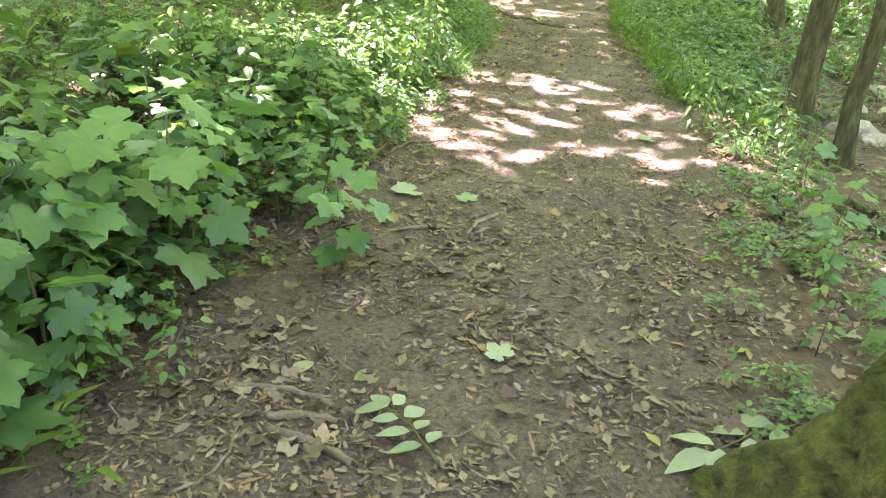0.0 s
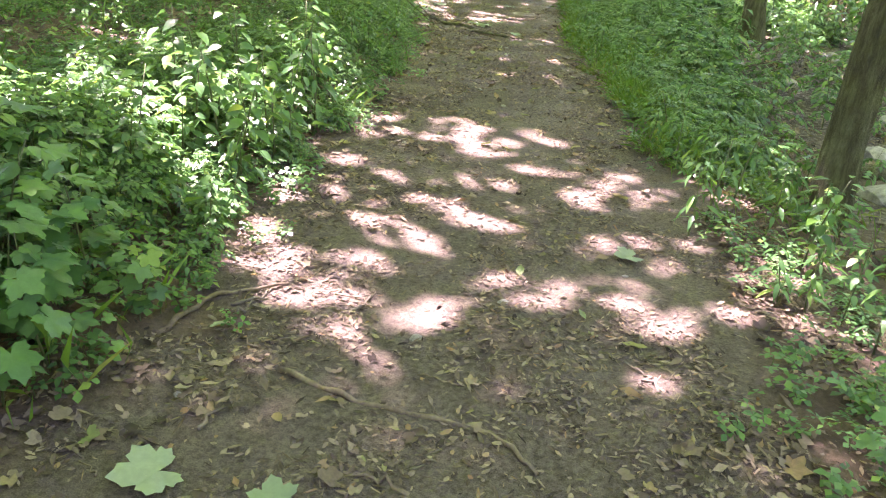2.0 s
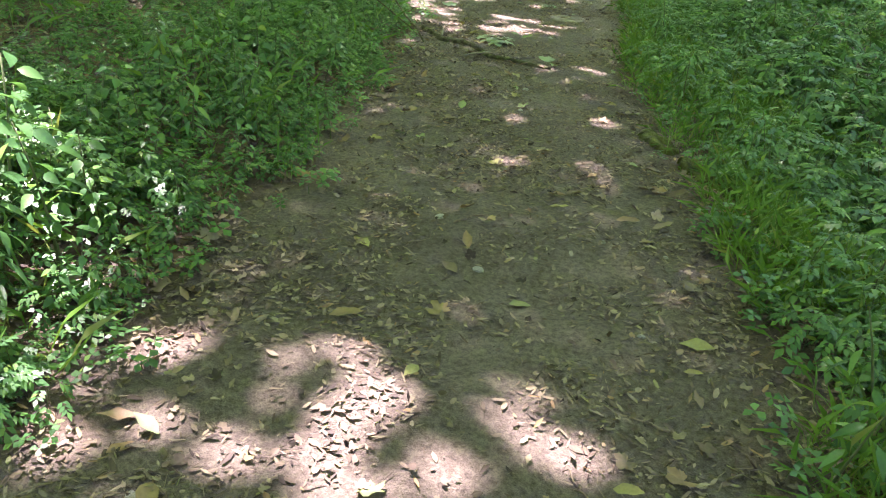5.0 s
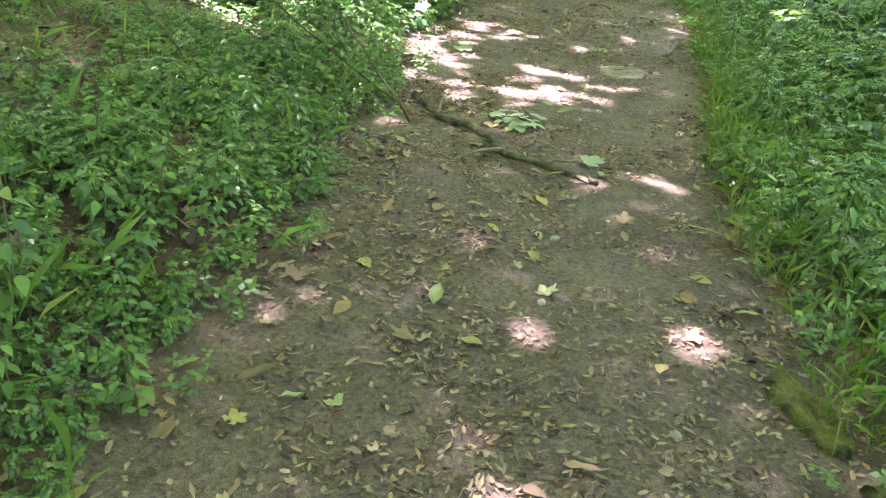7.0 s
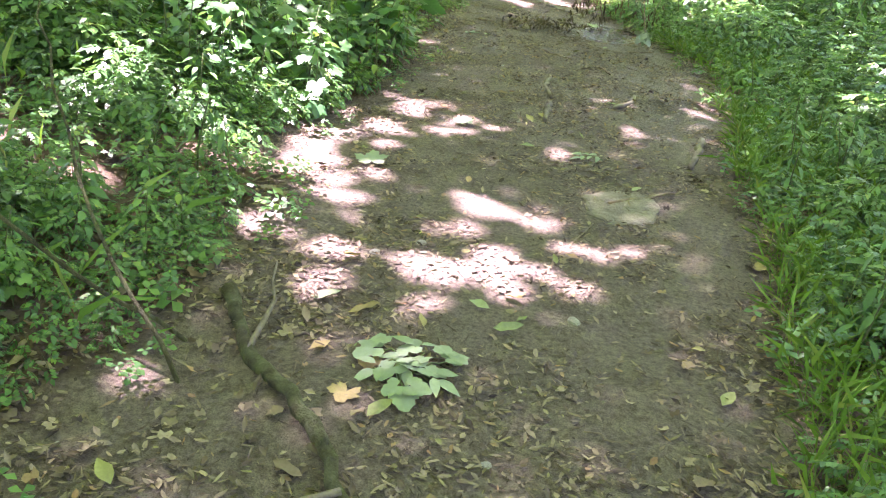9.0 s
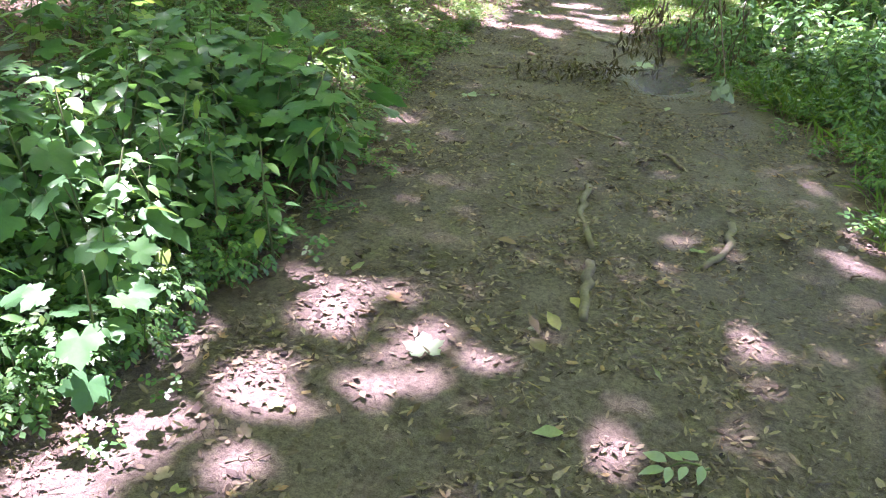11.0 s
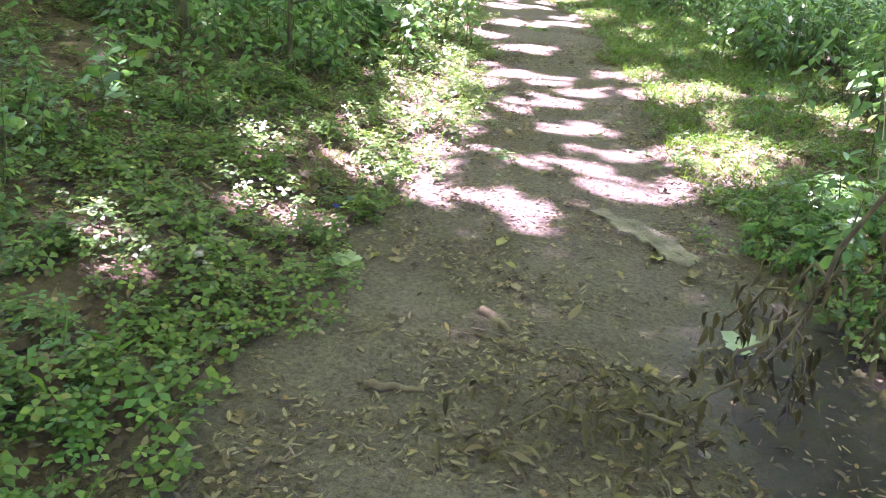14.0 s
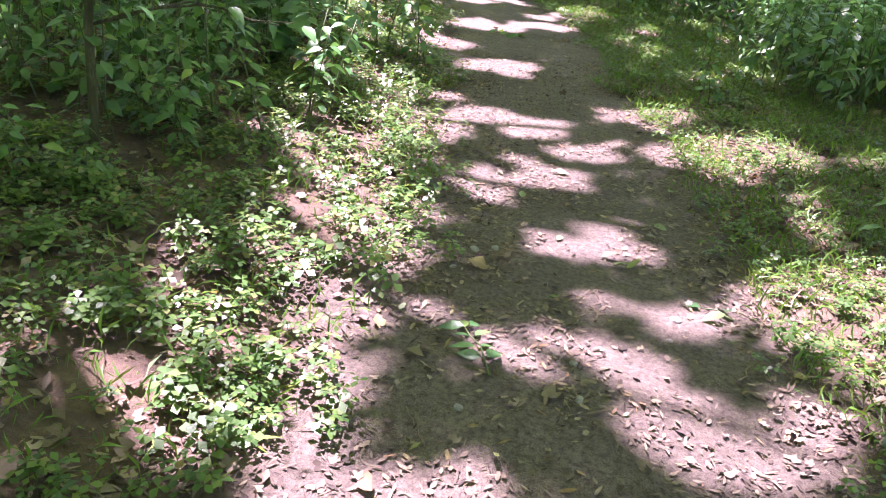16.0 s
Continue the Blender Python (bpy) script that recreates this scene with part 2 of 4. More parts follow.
def compound(leaflets=7, width=0.42, size=0.42, droop=0.2):
    """A feathered leaf of length 1: paired leaflets along a stalk."""
    tv, tf = np.array([(0, 0, 0), (-width / 2, 0.45, 0.06), (0, 1, -0.15), (width / 2, 0.45, 0.06)]), np.array([(0, 3, 2, 1)])
    out = []
    for i in range(leaflets):
        pair = i // 2
        s = 0.25 + 0.6 * pair / max(1, (leaflets - 1) // 2)
        side = 0 if i == leaflets - 1 else (-1 if i % 2 else 1)
        R = np.array(Euler((radians(-12), 0, -side * radians(62))).to_matrix())
        k = size * (1.15 if side == 0 else 1 - 0.25 * abs(s - 0.5))
        out.append((tv @ R.T * k + np.array((0, 0.72 if side == 0 else s, -droop * s * s)), tf))
    V, F = join(out)
    return V, F


def tube(points, radii, sides=7, rough=0.0, seed=0):
    """A bent, tapered limb through the points; quads, with its ends closed to a point."""
    r = np.random.default_rng(seed)
    P = np.asarray(points, float)
    n = len(P)
    V, F = [], []
    ref = np.array((0.31, 0.17, 0.93))
    for i in range(n):
        d = P[min(n - 1, i + 1)] - P[max(0, i - 1)]
        d /= np.linalg.norm(d) + 1e-9
        a = np.cross(d, ref)
        if np.linalg.norm(a) < 0.2:
            a = np.cross(d, (1, 0, 0))
        a /= np.linalg.norm(a)
        b = np.cross(d, a)
        for k in range(sides):
            t = 2 * math.pi * k / sides
            q = radii[i] * (1 + rough * r.normal())
            V.append(P[i] + q * (a * math.cos(t) + b * math.sin(t)))
    for i in range(n - 1):
        for k in range(sides):
            j = (k + 1) % sides
            F.append((i * sides + k, i * sides + j, (i + 1) * sides + j, (i + 1) * sides + k))
    for i, p in ((0, P[0]), (n - 1, P[-1])):
        c = len(V)
        V += [p, p]
        for k in range(sides):
            j = (k + 1) % sides
            F.append((i * sides + k, i * sides + j, c, c + 1) if i else (i * sides + j, i * sides + k, c, c + 1))
    return np.array(V), np.array(F)


def bend(points, steps, wobble, seed=0):
    """More points along a line of points, with a little wander."""
    r = np.random.default_rng(seed)
    P = np.asarray(points, float)
    t = np.linspace(0, len(P) - 1, steps)
    Q = np.stack([np.interp(t, np.arange(len(P)), P[:, k]) for k in range(3)], 1)
    Q[1:-1] += r.normal(0, wobble, (steps - 2, 3))
    return Q


# ---- the lie of the land ----
LEFT_Y, LEFT_X = (-4, 3, 5, 9, 12, 14, 15.3, 15.9, 16.5, 18, 20.4, 22, 24.5, 25.5, 26.7, 28.5, 30.5, 32.5, 36, 60), (-1.2, -1.08, -0.95, -0.98, -1.1, -1.4, -1.6, -2.0, -1.75, -1.9, -2.4, -2.52, -2.6, -2.75, -3.0, -3.45, -3.95, -4.5, -5.8, -14)
RIGHT_Y, RIGHT_X = (-4, 3.5, 5, 7.4, 8.6, 10, 11, 13.6, 18, 20, 21.5, 22.6, 24, 25.4, 27, 28.4, 29.5, 32.5, 35.7, 60), (1.5, 1.25, 1.45, 1.43, 1.28, 1.1, 0.92, 0.77, 0.82, 0.65, 0.2, -0.3, -0.8, -1.05, -1.3, -1.55, -1.9, -2.5, -3.7, -12)


def smooth(a, b, v):
    t = np.clip((v - a) / (b - a), 0, 1)
    return t * t * (3 - 2 * t)


_G = np.random.default_rng(3).normal(size=(256, 256))


def lumps(x, y, scale, shift=0.0):
    """Smooth value noise over the plan, about -1 to 1."""
    u, v = np.asarray(x, float) / scale + 91.3 + shift, np.asarray(y, float) / scale + 57.7 - shift
    i, j = np.floor(u).astype(int), np.floor(v).astype(int)
    f, g = u - i, v - j
    f, g = f * f * (3 - 2 * f), g * g * (3 - 2 * g)
    a, b, c, d = _G[i % 256, j % 256], _G[(i + 1) % 256, j % 256], _G[i % 256, (j + 1) % 256], _G[(i + 1) % 256, (j + 1) % 256]
    return (a * (1 - f) + b * f) * (1 - g) + (c * (1 - f) + d * f) * g


def edges(x, y):
    """How far a place lies beyond the trail's left and right edge (negative: on the trail)."""
    wob = 0.10 * lumps(0 * y, y, 0.55) + 0.05 * lumps(0 * y, y, 0.2, 5)
    return np.interp(y, LEFT_Y, LEFT_X) - x + wob, x - np.interp(y, RIGHT_Y, RIGHT_X) + 0.10 * lumps(0 * y + 9, y, 0.5)


def height(x, y):
    x, y = np.asarray(x, float), np.asarray(y, float)
    u, v = edges(x, y)
    bank = 0.10 * smooth(-0.1, 0.9, u) + 0.10 * np.clip(u - 0.3, 0, 3.2) + 0.32 * np.clip(u - 3.5, 0, 12)
    fall = (0.28 * smooth(0.1, 1.3, v) + 0.12 * smooth(1.5, 4, v)) * (1 - smooth(11, 15, y))
    far = 0.05 * smooth(0, 0.6, v) * smooth(11, 15, y) - 0.25 * smooth(2.2, 5, v) * (1 - smooth(19, 24, y)) * smooth(11, 15, y)
    dip = -0.035 * (1 - smooth(0.2, 1.1, np.hypot((x + 0.45) / 0.8, (y - 22.0) / 1.1)))
    return bank - fall + far + dip + 0.012 * lumps(x, y, 0.45) + 0.006 * lumps(x, y, 0.14, 3) + 0.03 * lumps(x, y, 1.7, 8) * smooth(0, 0.6, np.maximum(u, v))


def steps_of(lo, a, b, hi, fine, coarse):
    out, s, v = list(np.arange(a, b, fine)), fine, a
    while v > lo:
        s = min(coarse, s * 1.3)
        v -= s
        out.insert(0, v)
    s, v = fine, out[-1]
    while v < hi:
        s = min(coarse, s * 1.3)
        v += s
        out.append(v)
    return np.array(out)


gx, gy = steps_of(-400, -5, 4.2, 400, 0.075, 40), steps_of(-300, 0.0, 36, 600, 0.075, 40)
GX, GY = np.meshgrid(gx, gy)
GZ = height(GX, GY)
GZ = np.where(np.hypot(GX, GY - 18) > 60, np.minimum(GZ, 4.5), GZ)
nx, ny = len(gx), len(gy)
idx = np.arange(nx * ny).reshape(ny, nx)
gme = mesh_of("ground", np.stack([GX, GY, GZ], -1).reshape(-1, 3), np.stack([idx[:-1, :-1], idx[:-1, 1:], idx[1:, 1:], idx[1:, :-1]], -1).reshape(-1, 4), ground_material())
U, Vv = edges(GX, GY)
trail = (1 - smooth(-0.12, 0.22, U + 0.12 * lumps(GX, GY, 0.25))) * (1 - smooth(-0.12, 0.22, Vv + 0.12 * lumps(GX, GY, 0.25, 2)))
gravel = smooth(1.5, 2.6, Vv + 0.4 * lumps(GX, GY, 0.8)) * (1 - smooth(20, 23, GY)) * smooth(3.5, 6, GY)
wet = (1 - smooth(0.35, 1.0, np.hypot((GX + 0.45) / 0.62, (GY - 21.9) / 1.25) + 0.16 * lumps(GX, GY, 0.2, 4)))
wet = np.maximum(wet, 0.2 * smooth(16.5, 18, GY) * (1 - smooth(21, 23, GY)) * smooth(-1.2, 0.2, GX) * trail)
for key, values in (("trail", trail), ("gravel", gravel), ("wet", wet)):
    gme.attributes.new(key, "FLOAT", "POINT").data.foreach_set("value", values.ravel().astype(np.float32))
ground = tagged(new("ground", gme), "grey-brown trodden soil trail through leaf litter and green undergrowth", "ground", kind="structure")


def at(x, y, up=0.0):
    return Vector((x, y, float(height(x, y)) + up))


# ---- gaps cut in the unseen crowns so that sun patches fall at set places on the ground: middle and half width, stretch by stretch ----
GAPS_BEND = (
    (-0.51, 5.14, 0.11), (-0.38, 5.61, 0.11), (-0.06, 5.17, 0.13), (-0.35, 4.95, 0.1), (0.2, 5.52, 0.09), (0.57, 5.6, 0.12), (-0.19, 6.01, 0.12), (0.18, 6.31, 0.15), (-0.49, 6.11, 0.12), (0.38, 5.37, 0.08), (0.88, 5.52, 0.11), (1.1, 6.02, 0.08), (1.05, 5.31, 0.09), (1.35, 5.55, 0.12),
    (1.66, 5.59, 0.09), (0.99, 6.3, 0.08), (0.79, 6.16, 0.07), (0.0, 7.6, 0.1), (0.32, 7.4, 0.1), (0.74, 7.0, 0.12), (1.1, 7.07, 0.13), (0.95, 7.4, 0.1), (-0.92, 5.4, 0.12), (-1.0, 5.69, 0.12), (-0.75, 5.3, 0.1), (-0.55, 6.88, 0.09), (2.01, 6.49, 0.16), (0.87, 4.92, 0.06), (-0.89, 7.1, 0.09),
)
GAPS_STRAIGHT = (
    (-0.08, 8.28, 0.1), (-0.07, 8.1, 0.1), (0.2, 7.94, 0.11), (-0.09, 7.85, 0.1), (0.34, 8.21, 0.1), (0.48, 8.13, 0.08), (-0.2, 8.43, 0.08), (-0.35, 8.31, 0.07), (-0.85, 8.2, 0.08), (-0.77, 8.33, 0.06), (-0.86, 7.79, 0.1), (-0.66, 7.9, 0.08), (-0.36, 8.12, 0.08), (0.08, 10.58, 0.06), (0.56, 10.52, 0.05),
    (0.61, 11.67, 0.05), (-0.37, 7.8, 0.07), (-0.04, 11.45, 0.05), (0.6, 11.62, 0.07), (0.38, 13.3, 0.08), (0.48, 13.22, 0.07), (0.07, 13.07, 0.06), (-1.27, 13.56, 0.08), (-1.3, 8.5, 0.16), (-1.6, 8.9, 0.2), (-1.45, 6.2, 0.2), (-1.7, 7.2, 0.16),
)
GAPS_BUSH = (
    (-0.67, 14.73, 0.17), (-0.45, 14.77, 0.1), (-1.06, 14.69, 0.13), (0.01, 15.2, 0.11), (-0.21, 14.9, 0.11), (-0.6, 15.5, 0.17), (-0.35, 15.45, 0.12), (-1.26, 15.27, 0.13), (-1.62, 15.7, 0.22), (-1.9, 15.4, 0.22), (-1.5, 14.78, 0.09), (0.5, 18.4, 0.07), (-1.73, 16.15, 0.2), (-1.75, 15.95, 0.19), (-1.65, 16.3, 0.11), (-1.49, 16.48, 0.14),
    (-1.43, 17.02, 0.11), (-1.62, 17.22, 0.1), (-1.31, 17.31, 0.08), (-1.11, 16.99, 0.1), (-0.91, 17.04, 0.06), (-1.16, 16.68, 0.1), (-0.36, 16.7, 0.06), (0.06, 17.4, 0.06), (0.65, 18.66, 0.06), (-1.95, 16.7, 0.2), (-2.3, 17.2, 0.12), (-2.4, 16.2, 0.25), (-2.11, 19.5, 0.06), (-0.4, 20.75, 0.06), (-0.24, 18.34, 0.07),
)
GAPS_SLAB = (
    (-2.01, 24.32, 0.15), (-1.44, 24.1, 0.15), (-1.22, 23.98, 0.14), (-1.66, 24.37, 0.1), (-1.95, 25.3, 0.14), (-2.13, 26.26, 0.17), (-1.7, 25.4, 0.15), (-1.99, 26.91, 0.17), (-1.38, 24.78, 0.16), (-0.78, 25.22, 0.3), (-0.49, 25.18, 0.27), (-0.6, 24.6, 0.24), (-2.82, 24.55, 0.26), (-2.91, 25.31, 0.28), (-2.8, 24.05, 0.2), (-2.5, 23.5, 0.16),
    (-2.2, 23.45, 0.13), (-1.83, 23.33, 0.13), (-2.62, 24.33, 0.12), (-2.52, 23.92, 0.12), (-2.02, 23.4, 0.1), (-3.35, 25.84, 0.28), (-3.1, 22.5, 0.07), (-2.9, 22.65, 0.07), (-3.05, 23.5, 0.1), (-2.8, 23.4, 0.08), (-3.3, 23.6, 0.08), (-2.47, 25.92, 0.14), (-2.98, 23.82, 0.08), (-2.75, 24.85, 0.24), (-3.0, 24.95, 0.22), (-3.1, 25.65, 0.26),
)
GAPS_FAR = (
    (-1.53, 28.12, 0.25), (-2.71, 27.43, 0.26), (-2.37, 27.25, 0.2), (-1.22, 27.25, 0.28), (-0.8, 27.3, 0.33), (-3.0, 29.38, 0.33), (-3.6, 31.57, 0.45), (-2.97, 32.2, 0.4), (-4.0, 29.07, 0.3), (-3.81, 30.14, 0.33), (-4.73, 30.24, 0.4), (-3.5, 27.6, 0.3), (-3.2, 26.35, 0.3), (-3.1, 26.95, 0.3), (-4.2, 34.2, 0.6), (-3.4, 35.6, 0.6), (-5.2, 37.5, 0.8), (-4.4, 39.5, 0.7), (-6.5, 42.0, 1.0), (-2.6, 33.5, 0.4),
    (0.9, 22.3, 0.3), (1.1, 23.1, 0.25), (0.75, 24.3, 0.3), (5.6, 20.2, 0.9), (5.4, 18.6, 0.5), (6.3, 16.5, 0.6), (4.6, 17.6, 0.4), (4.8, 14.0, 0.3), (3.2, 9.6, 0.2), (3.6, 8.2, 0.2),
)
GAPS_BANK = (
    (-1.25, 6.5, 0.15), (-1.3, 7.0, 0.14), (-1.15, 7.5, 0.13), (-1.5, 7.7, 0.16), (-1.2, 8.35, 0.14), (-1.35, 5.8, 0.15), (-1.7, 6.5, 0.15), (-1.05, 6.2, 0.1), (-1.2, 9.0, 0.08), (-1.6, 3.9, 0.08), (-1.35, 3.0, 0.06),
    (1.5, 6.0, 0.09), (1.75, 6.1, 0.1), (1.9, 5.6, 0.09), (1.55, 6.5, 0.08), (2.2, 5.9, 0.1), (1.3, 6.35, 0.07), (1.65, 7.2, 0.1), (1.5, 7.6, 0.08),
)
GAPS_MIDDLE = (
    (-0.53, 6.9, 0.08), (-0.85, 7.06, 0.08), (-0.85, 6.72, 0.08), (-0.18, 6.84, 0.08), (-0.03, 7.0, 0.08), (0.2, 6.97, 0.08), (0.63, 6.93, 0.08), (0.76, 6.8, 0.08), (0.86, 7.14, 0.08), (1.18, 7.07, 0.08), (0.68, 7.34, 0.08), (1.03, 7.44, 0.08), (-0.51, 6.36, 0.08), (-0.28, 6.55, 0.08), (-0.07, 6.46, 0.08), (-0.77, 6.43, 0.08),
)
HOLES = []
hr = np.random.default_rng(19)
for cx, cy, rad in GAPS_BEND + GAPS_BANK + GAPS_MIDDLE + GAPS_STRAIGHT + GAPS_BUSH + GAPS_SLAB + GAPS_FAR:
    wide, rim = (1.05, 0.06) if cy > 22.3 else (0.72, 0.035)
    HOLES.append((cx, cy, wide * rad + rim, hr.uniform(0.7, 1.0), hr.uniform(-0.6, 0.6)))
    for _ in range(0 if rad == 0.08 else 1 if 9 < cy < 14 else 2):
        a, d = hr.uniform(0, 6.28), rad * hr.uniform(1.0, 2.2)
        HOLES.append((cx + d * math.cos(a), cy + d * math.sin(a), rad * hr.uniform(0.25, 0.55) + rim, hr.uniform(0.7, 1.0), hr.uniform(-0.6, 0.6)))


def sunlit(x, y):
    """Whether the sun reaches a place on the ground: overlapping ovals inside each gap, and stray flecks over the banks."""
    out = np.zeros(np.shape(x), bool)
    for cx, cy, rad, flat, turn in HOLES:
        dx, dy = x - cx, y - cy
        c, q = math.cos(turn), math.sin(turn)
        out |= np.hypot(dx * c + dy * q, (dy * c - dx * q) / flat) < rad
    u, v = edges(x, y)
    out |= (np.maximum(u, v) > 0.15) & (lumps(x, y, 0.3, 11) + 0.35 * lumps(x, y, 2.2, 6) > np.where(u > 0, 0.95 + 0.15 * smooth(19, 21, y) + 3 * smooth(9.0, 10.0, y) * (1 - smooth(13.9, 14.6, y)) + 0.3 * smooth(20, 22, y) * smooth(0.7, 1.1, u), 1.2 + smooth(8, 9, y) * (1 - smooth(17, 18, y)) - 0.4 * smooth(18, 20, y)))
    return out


# ---- trees: visible trunks by the creek, others up the banks, some added to carry the shading crowns ----
def trunk_points(x, y, top, lean, seed):
    r = np.random.default_rng(seed)
    z0 = float(height(x, y)) - 0.12
    zs = np.array((0, 0.12, 0.3, 0.7, 1.3, 2.2, 3.4, 5.8, 9.0, top))
    P = np.stack([x + lean[0] * zs + r.normal(0, 0.02, len(zs)), y + lean[1] * zs + r.normal(0, 0.02, len(zs)), z0 + zs], 1)
    return P


TREES = ((2.45, 7.72, 0.135, (0.012, 0.0)), (2.77, 7.05, 0.085, (0.0, 0.02)), (3.75, 15.7, 0.17, (-0.02, 0.0)), (-6.6, 27.2, 0.16, (0.03, 0.02)), (-5.25, 25.1, 0.055, (0.01, 0.0)),
         (-6.2, 3.0, 0.2, (0.04, 0.02)), (-6.5, 11.5, 0.22, (0.05, 0.0)), (-6.8, 19.0, 0.18, (0.03, 0.0)), (6.2, 20.5, 0.2, (-0.03, 0.0)), (4.6, 30.5, 0.22, (-0.03, 0.0)), (-9.0, 37.0, 0.2, (0.0, 0.0)), (5.5, -3.0, 0.2, (-0.03, 0.02)))
# unseen crown leaves, laid along the sun's rays to shade all but the gaps
blocks = []
for x0, x1, y0, y1, gap in ((-9.5, 10.5, -5, 46, 0.13), (-3.0, 2.6, 4.2, 20, 0.064), (-5.5, 1.0, 21.5, 34, 0.075), (-14, 6, 46, 64, 0.2)):
    bx, by = np.meshgrid(np.arange(x0, x1, gap), np.arange(y0, y1, gap))
    blocks.append(np.stack([bx.ravel(), by.ravel(), np.full(bx.size, gap)], 1))
inner = [(blocks[0][:, 0] > b[:, 0].min()) & (blocks[0][:, 0] < b[:, 0].max()) & (blocks[0][:, 1] > b[:, 1].min()) & (blocks[0][:, 1] < b[:, 1].max()) for b in blocks[1:3]]
blocks[0] = blocks[0][~(inner[0] | inner[1])]
cells = np.concatenate(blocks)
cx, cy, gap = cells[:, 0] + rng.uniform(-0.035, 0.035, len(cells)), cells[:, 1] + rng.uniform(-0.035, 0.035, len(cells)), cells[:, 2]
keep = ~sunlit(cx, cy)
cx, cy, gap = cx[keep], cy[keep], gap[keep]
cz = rng.uniform(11.0, 15.5, len(cx)) + 0.6 * lumps(cx, cy, 1.5)
leaf_at = np.stack([cx + SUN.x / SUN.z * cz, cy + SUN.y / SUN.z * cz, cz], 1)
owner = np.argmin([np.hypot(leaf_at[:, 0] - t[0] * 0.8, leaf_at[:, 1] - t[1]) for t in TREES], 0)
ctv, ctf = np.array([(0, -0.5, 0), (-0.36, -0.12, 0.04), (-0.3, 0.25, 0.02), (0, 0.55, -0.06), (0.3, 0.25, 0.02), (0.36, -0.12, 0.04)]), np.array([(0, 3, 2, 1), (0, 5, 4, 3)])
for n, (x, y, r0, lean) in enumerate(TREES):
    mine, wide = leaf_at[owner == n], gap[owner == n]
    tree = tagged(new("tree"), "slim grey-brown forest tree with a leafy green crown" if r0 < 0.14 else "tall forest tree with rough bark and a broad green crown", "tree", "trees along the trail")
    P = trunk_points(x, y, 12.5, lean, n)
    flare = np.array((1.75, 1.4, 1.15, 1.0, 0.96, 0.9, 0.8, 0.66, 0.5, 0.25))
    tv, tf = tube(P, r0 * flare, 14, 0.035, n)
    part("trunk", mesh_of("trunk", tv, tf, bark), tree)
    if len(mine):
        for k in range(6):
            q = mine[int(rng.integers(len(mine)))]
            a = P[6 + k % 3]
            lv, lf = tube(bend([a, (a + q) / 2 + (0, 0, 0.5), q], 7, 0.08, k), np.linspace(r0 * 0.4, 0.012, 7), 6, 0.05, k)
            part("limb", mesh_of("limb", lv, lf, bark), tree)
        V, F = spread(ctv, ctf, turns(len(mine), 0.35, (2.3, 2.9)) * wide[:, None, None], mine)
        part("crown", mesh_of("crown", V, F, leaf_crown), tree)
    if n == 2:
        a, q = P[4], P[4] + np.array((-0.75, 0.1, 1.3))
        lv, lf = tube(bend([a, q, q + (-0.4, 0.2, 1.6)], 7, 0.03, 4), np.linspace(0.06, 0.025, 7), 8, 0.04)
        part("limb", mesh_of("limb", lv, lf, bark), tree)

# mossy stump with flared roots at the start of the trail
zs = np.linspace(-0.1, 1.15, 70)
sv, sf = tube([(1.62, 1.22, z) for z in zs], np.interp(zs, (-0.1, 0.1, 0.3, 0.5, 0.75, 1.1, 1.15), (0.82, 0.71, 0.59, 0.50, 0.41, 0.34, 0.24)), 120, 0.004, 3)
ang = np.arctan2(sv[:, 1] - 1.22, sv[:, 0] - 1.62)
swell = 1 + (0.10 * np.sin(5 * ang + 1) + 0.06 * lumps(ang * 2, sv[:, 2] * 3, 0.5)) * np.clip(1 - sv[:, 2], 0, 1) + 0.022 * lumps(ang * 0.6, sv[:, 2], 0.045, 3) + 0.014 * lumps(ang * 0.6, sv[:, 2], 0.02, 5)
sv[:, 0], sv[:, 1] = 1.62 + (sv[:, 0] - 1.62) * swell, 1.22 + (sv[:, 1] - 1.22) * swell
stump = tagged(new("tree_stump", mesh_of("tree_stump", sv, sf, moss)), "flared tree stump covered with yellow-green moss", "stump")


# ---- undergrowth ----
def recipe(seed, tall, leaves, size, droop=0.5, spray=0.0, lean=0.15):
    """The stem of a plant and the poses of its leaves."""
    r = np.random.default_rng(seed)
    az = r.uniform(0, 6.28)
    tip = np.array((math.cos(az) * lean * tall, math.sin(az) * lean * tall, tall))
    stem = np.array([tip * (s, s, 1) * s ** 0.5 * (s ** 0.5, s ** 0.5, s ** 0.5) for s in (0.0, 0.35, 0.7, 1.0)])
    mats = []
    for i in range(leaves):
        s = 0.22 + 0.78 * (i + 1) / leaves
        p = np.array([np.interp(s, (0, 0.35, 0.7, 1.0), stem[:, k]) for k in range(3)])
        a = az + i * 2.4 + r.normal(0, 0.25)
        k = size * r.uniform(0.7, 1.15) * (1.1 - 0.35 * s)
        out = r.uniform(0.15, 0.5 + spray) * size
        d = np.array((math.cos(a), math.sin(a), 0.25))
        R = Euler((-(r.uniform(0.1, 0.9) * droop) + 0.25 * (s > 0.85), r.normal(0, 0.3), a - math.pi / 2)).to_matrix()
        mats.append(Matrix.LocRotScale(Vector(p + d * out), R, Vector((k, k, k))))
    return stem, mats


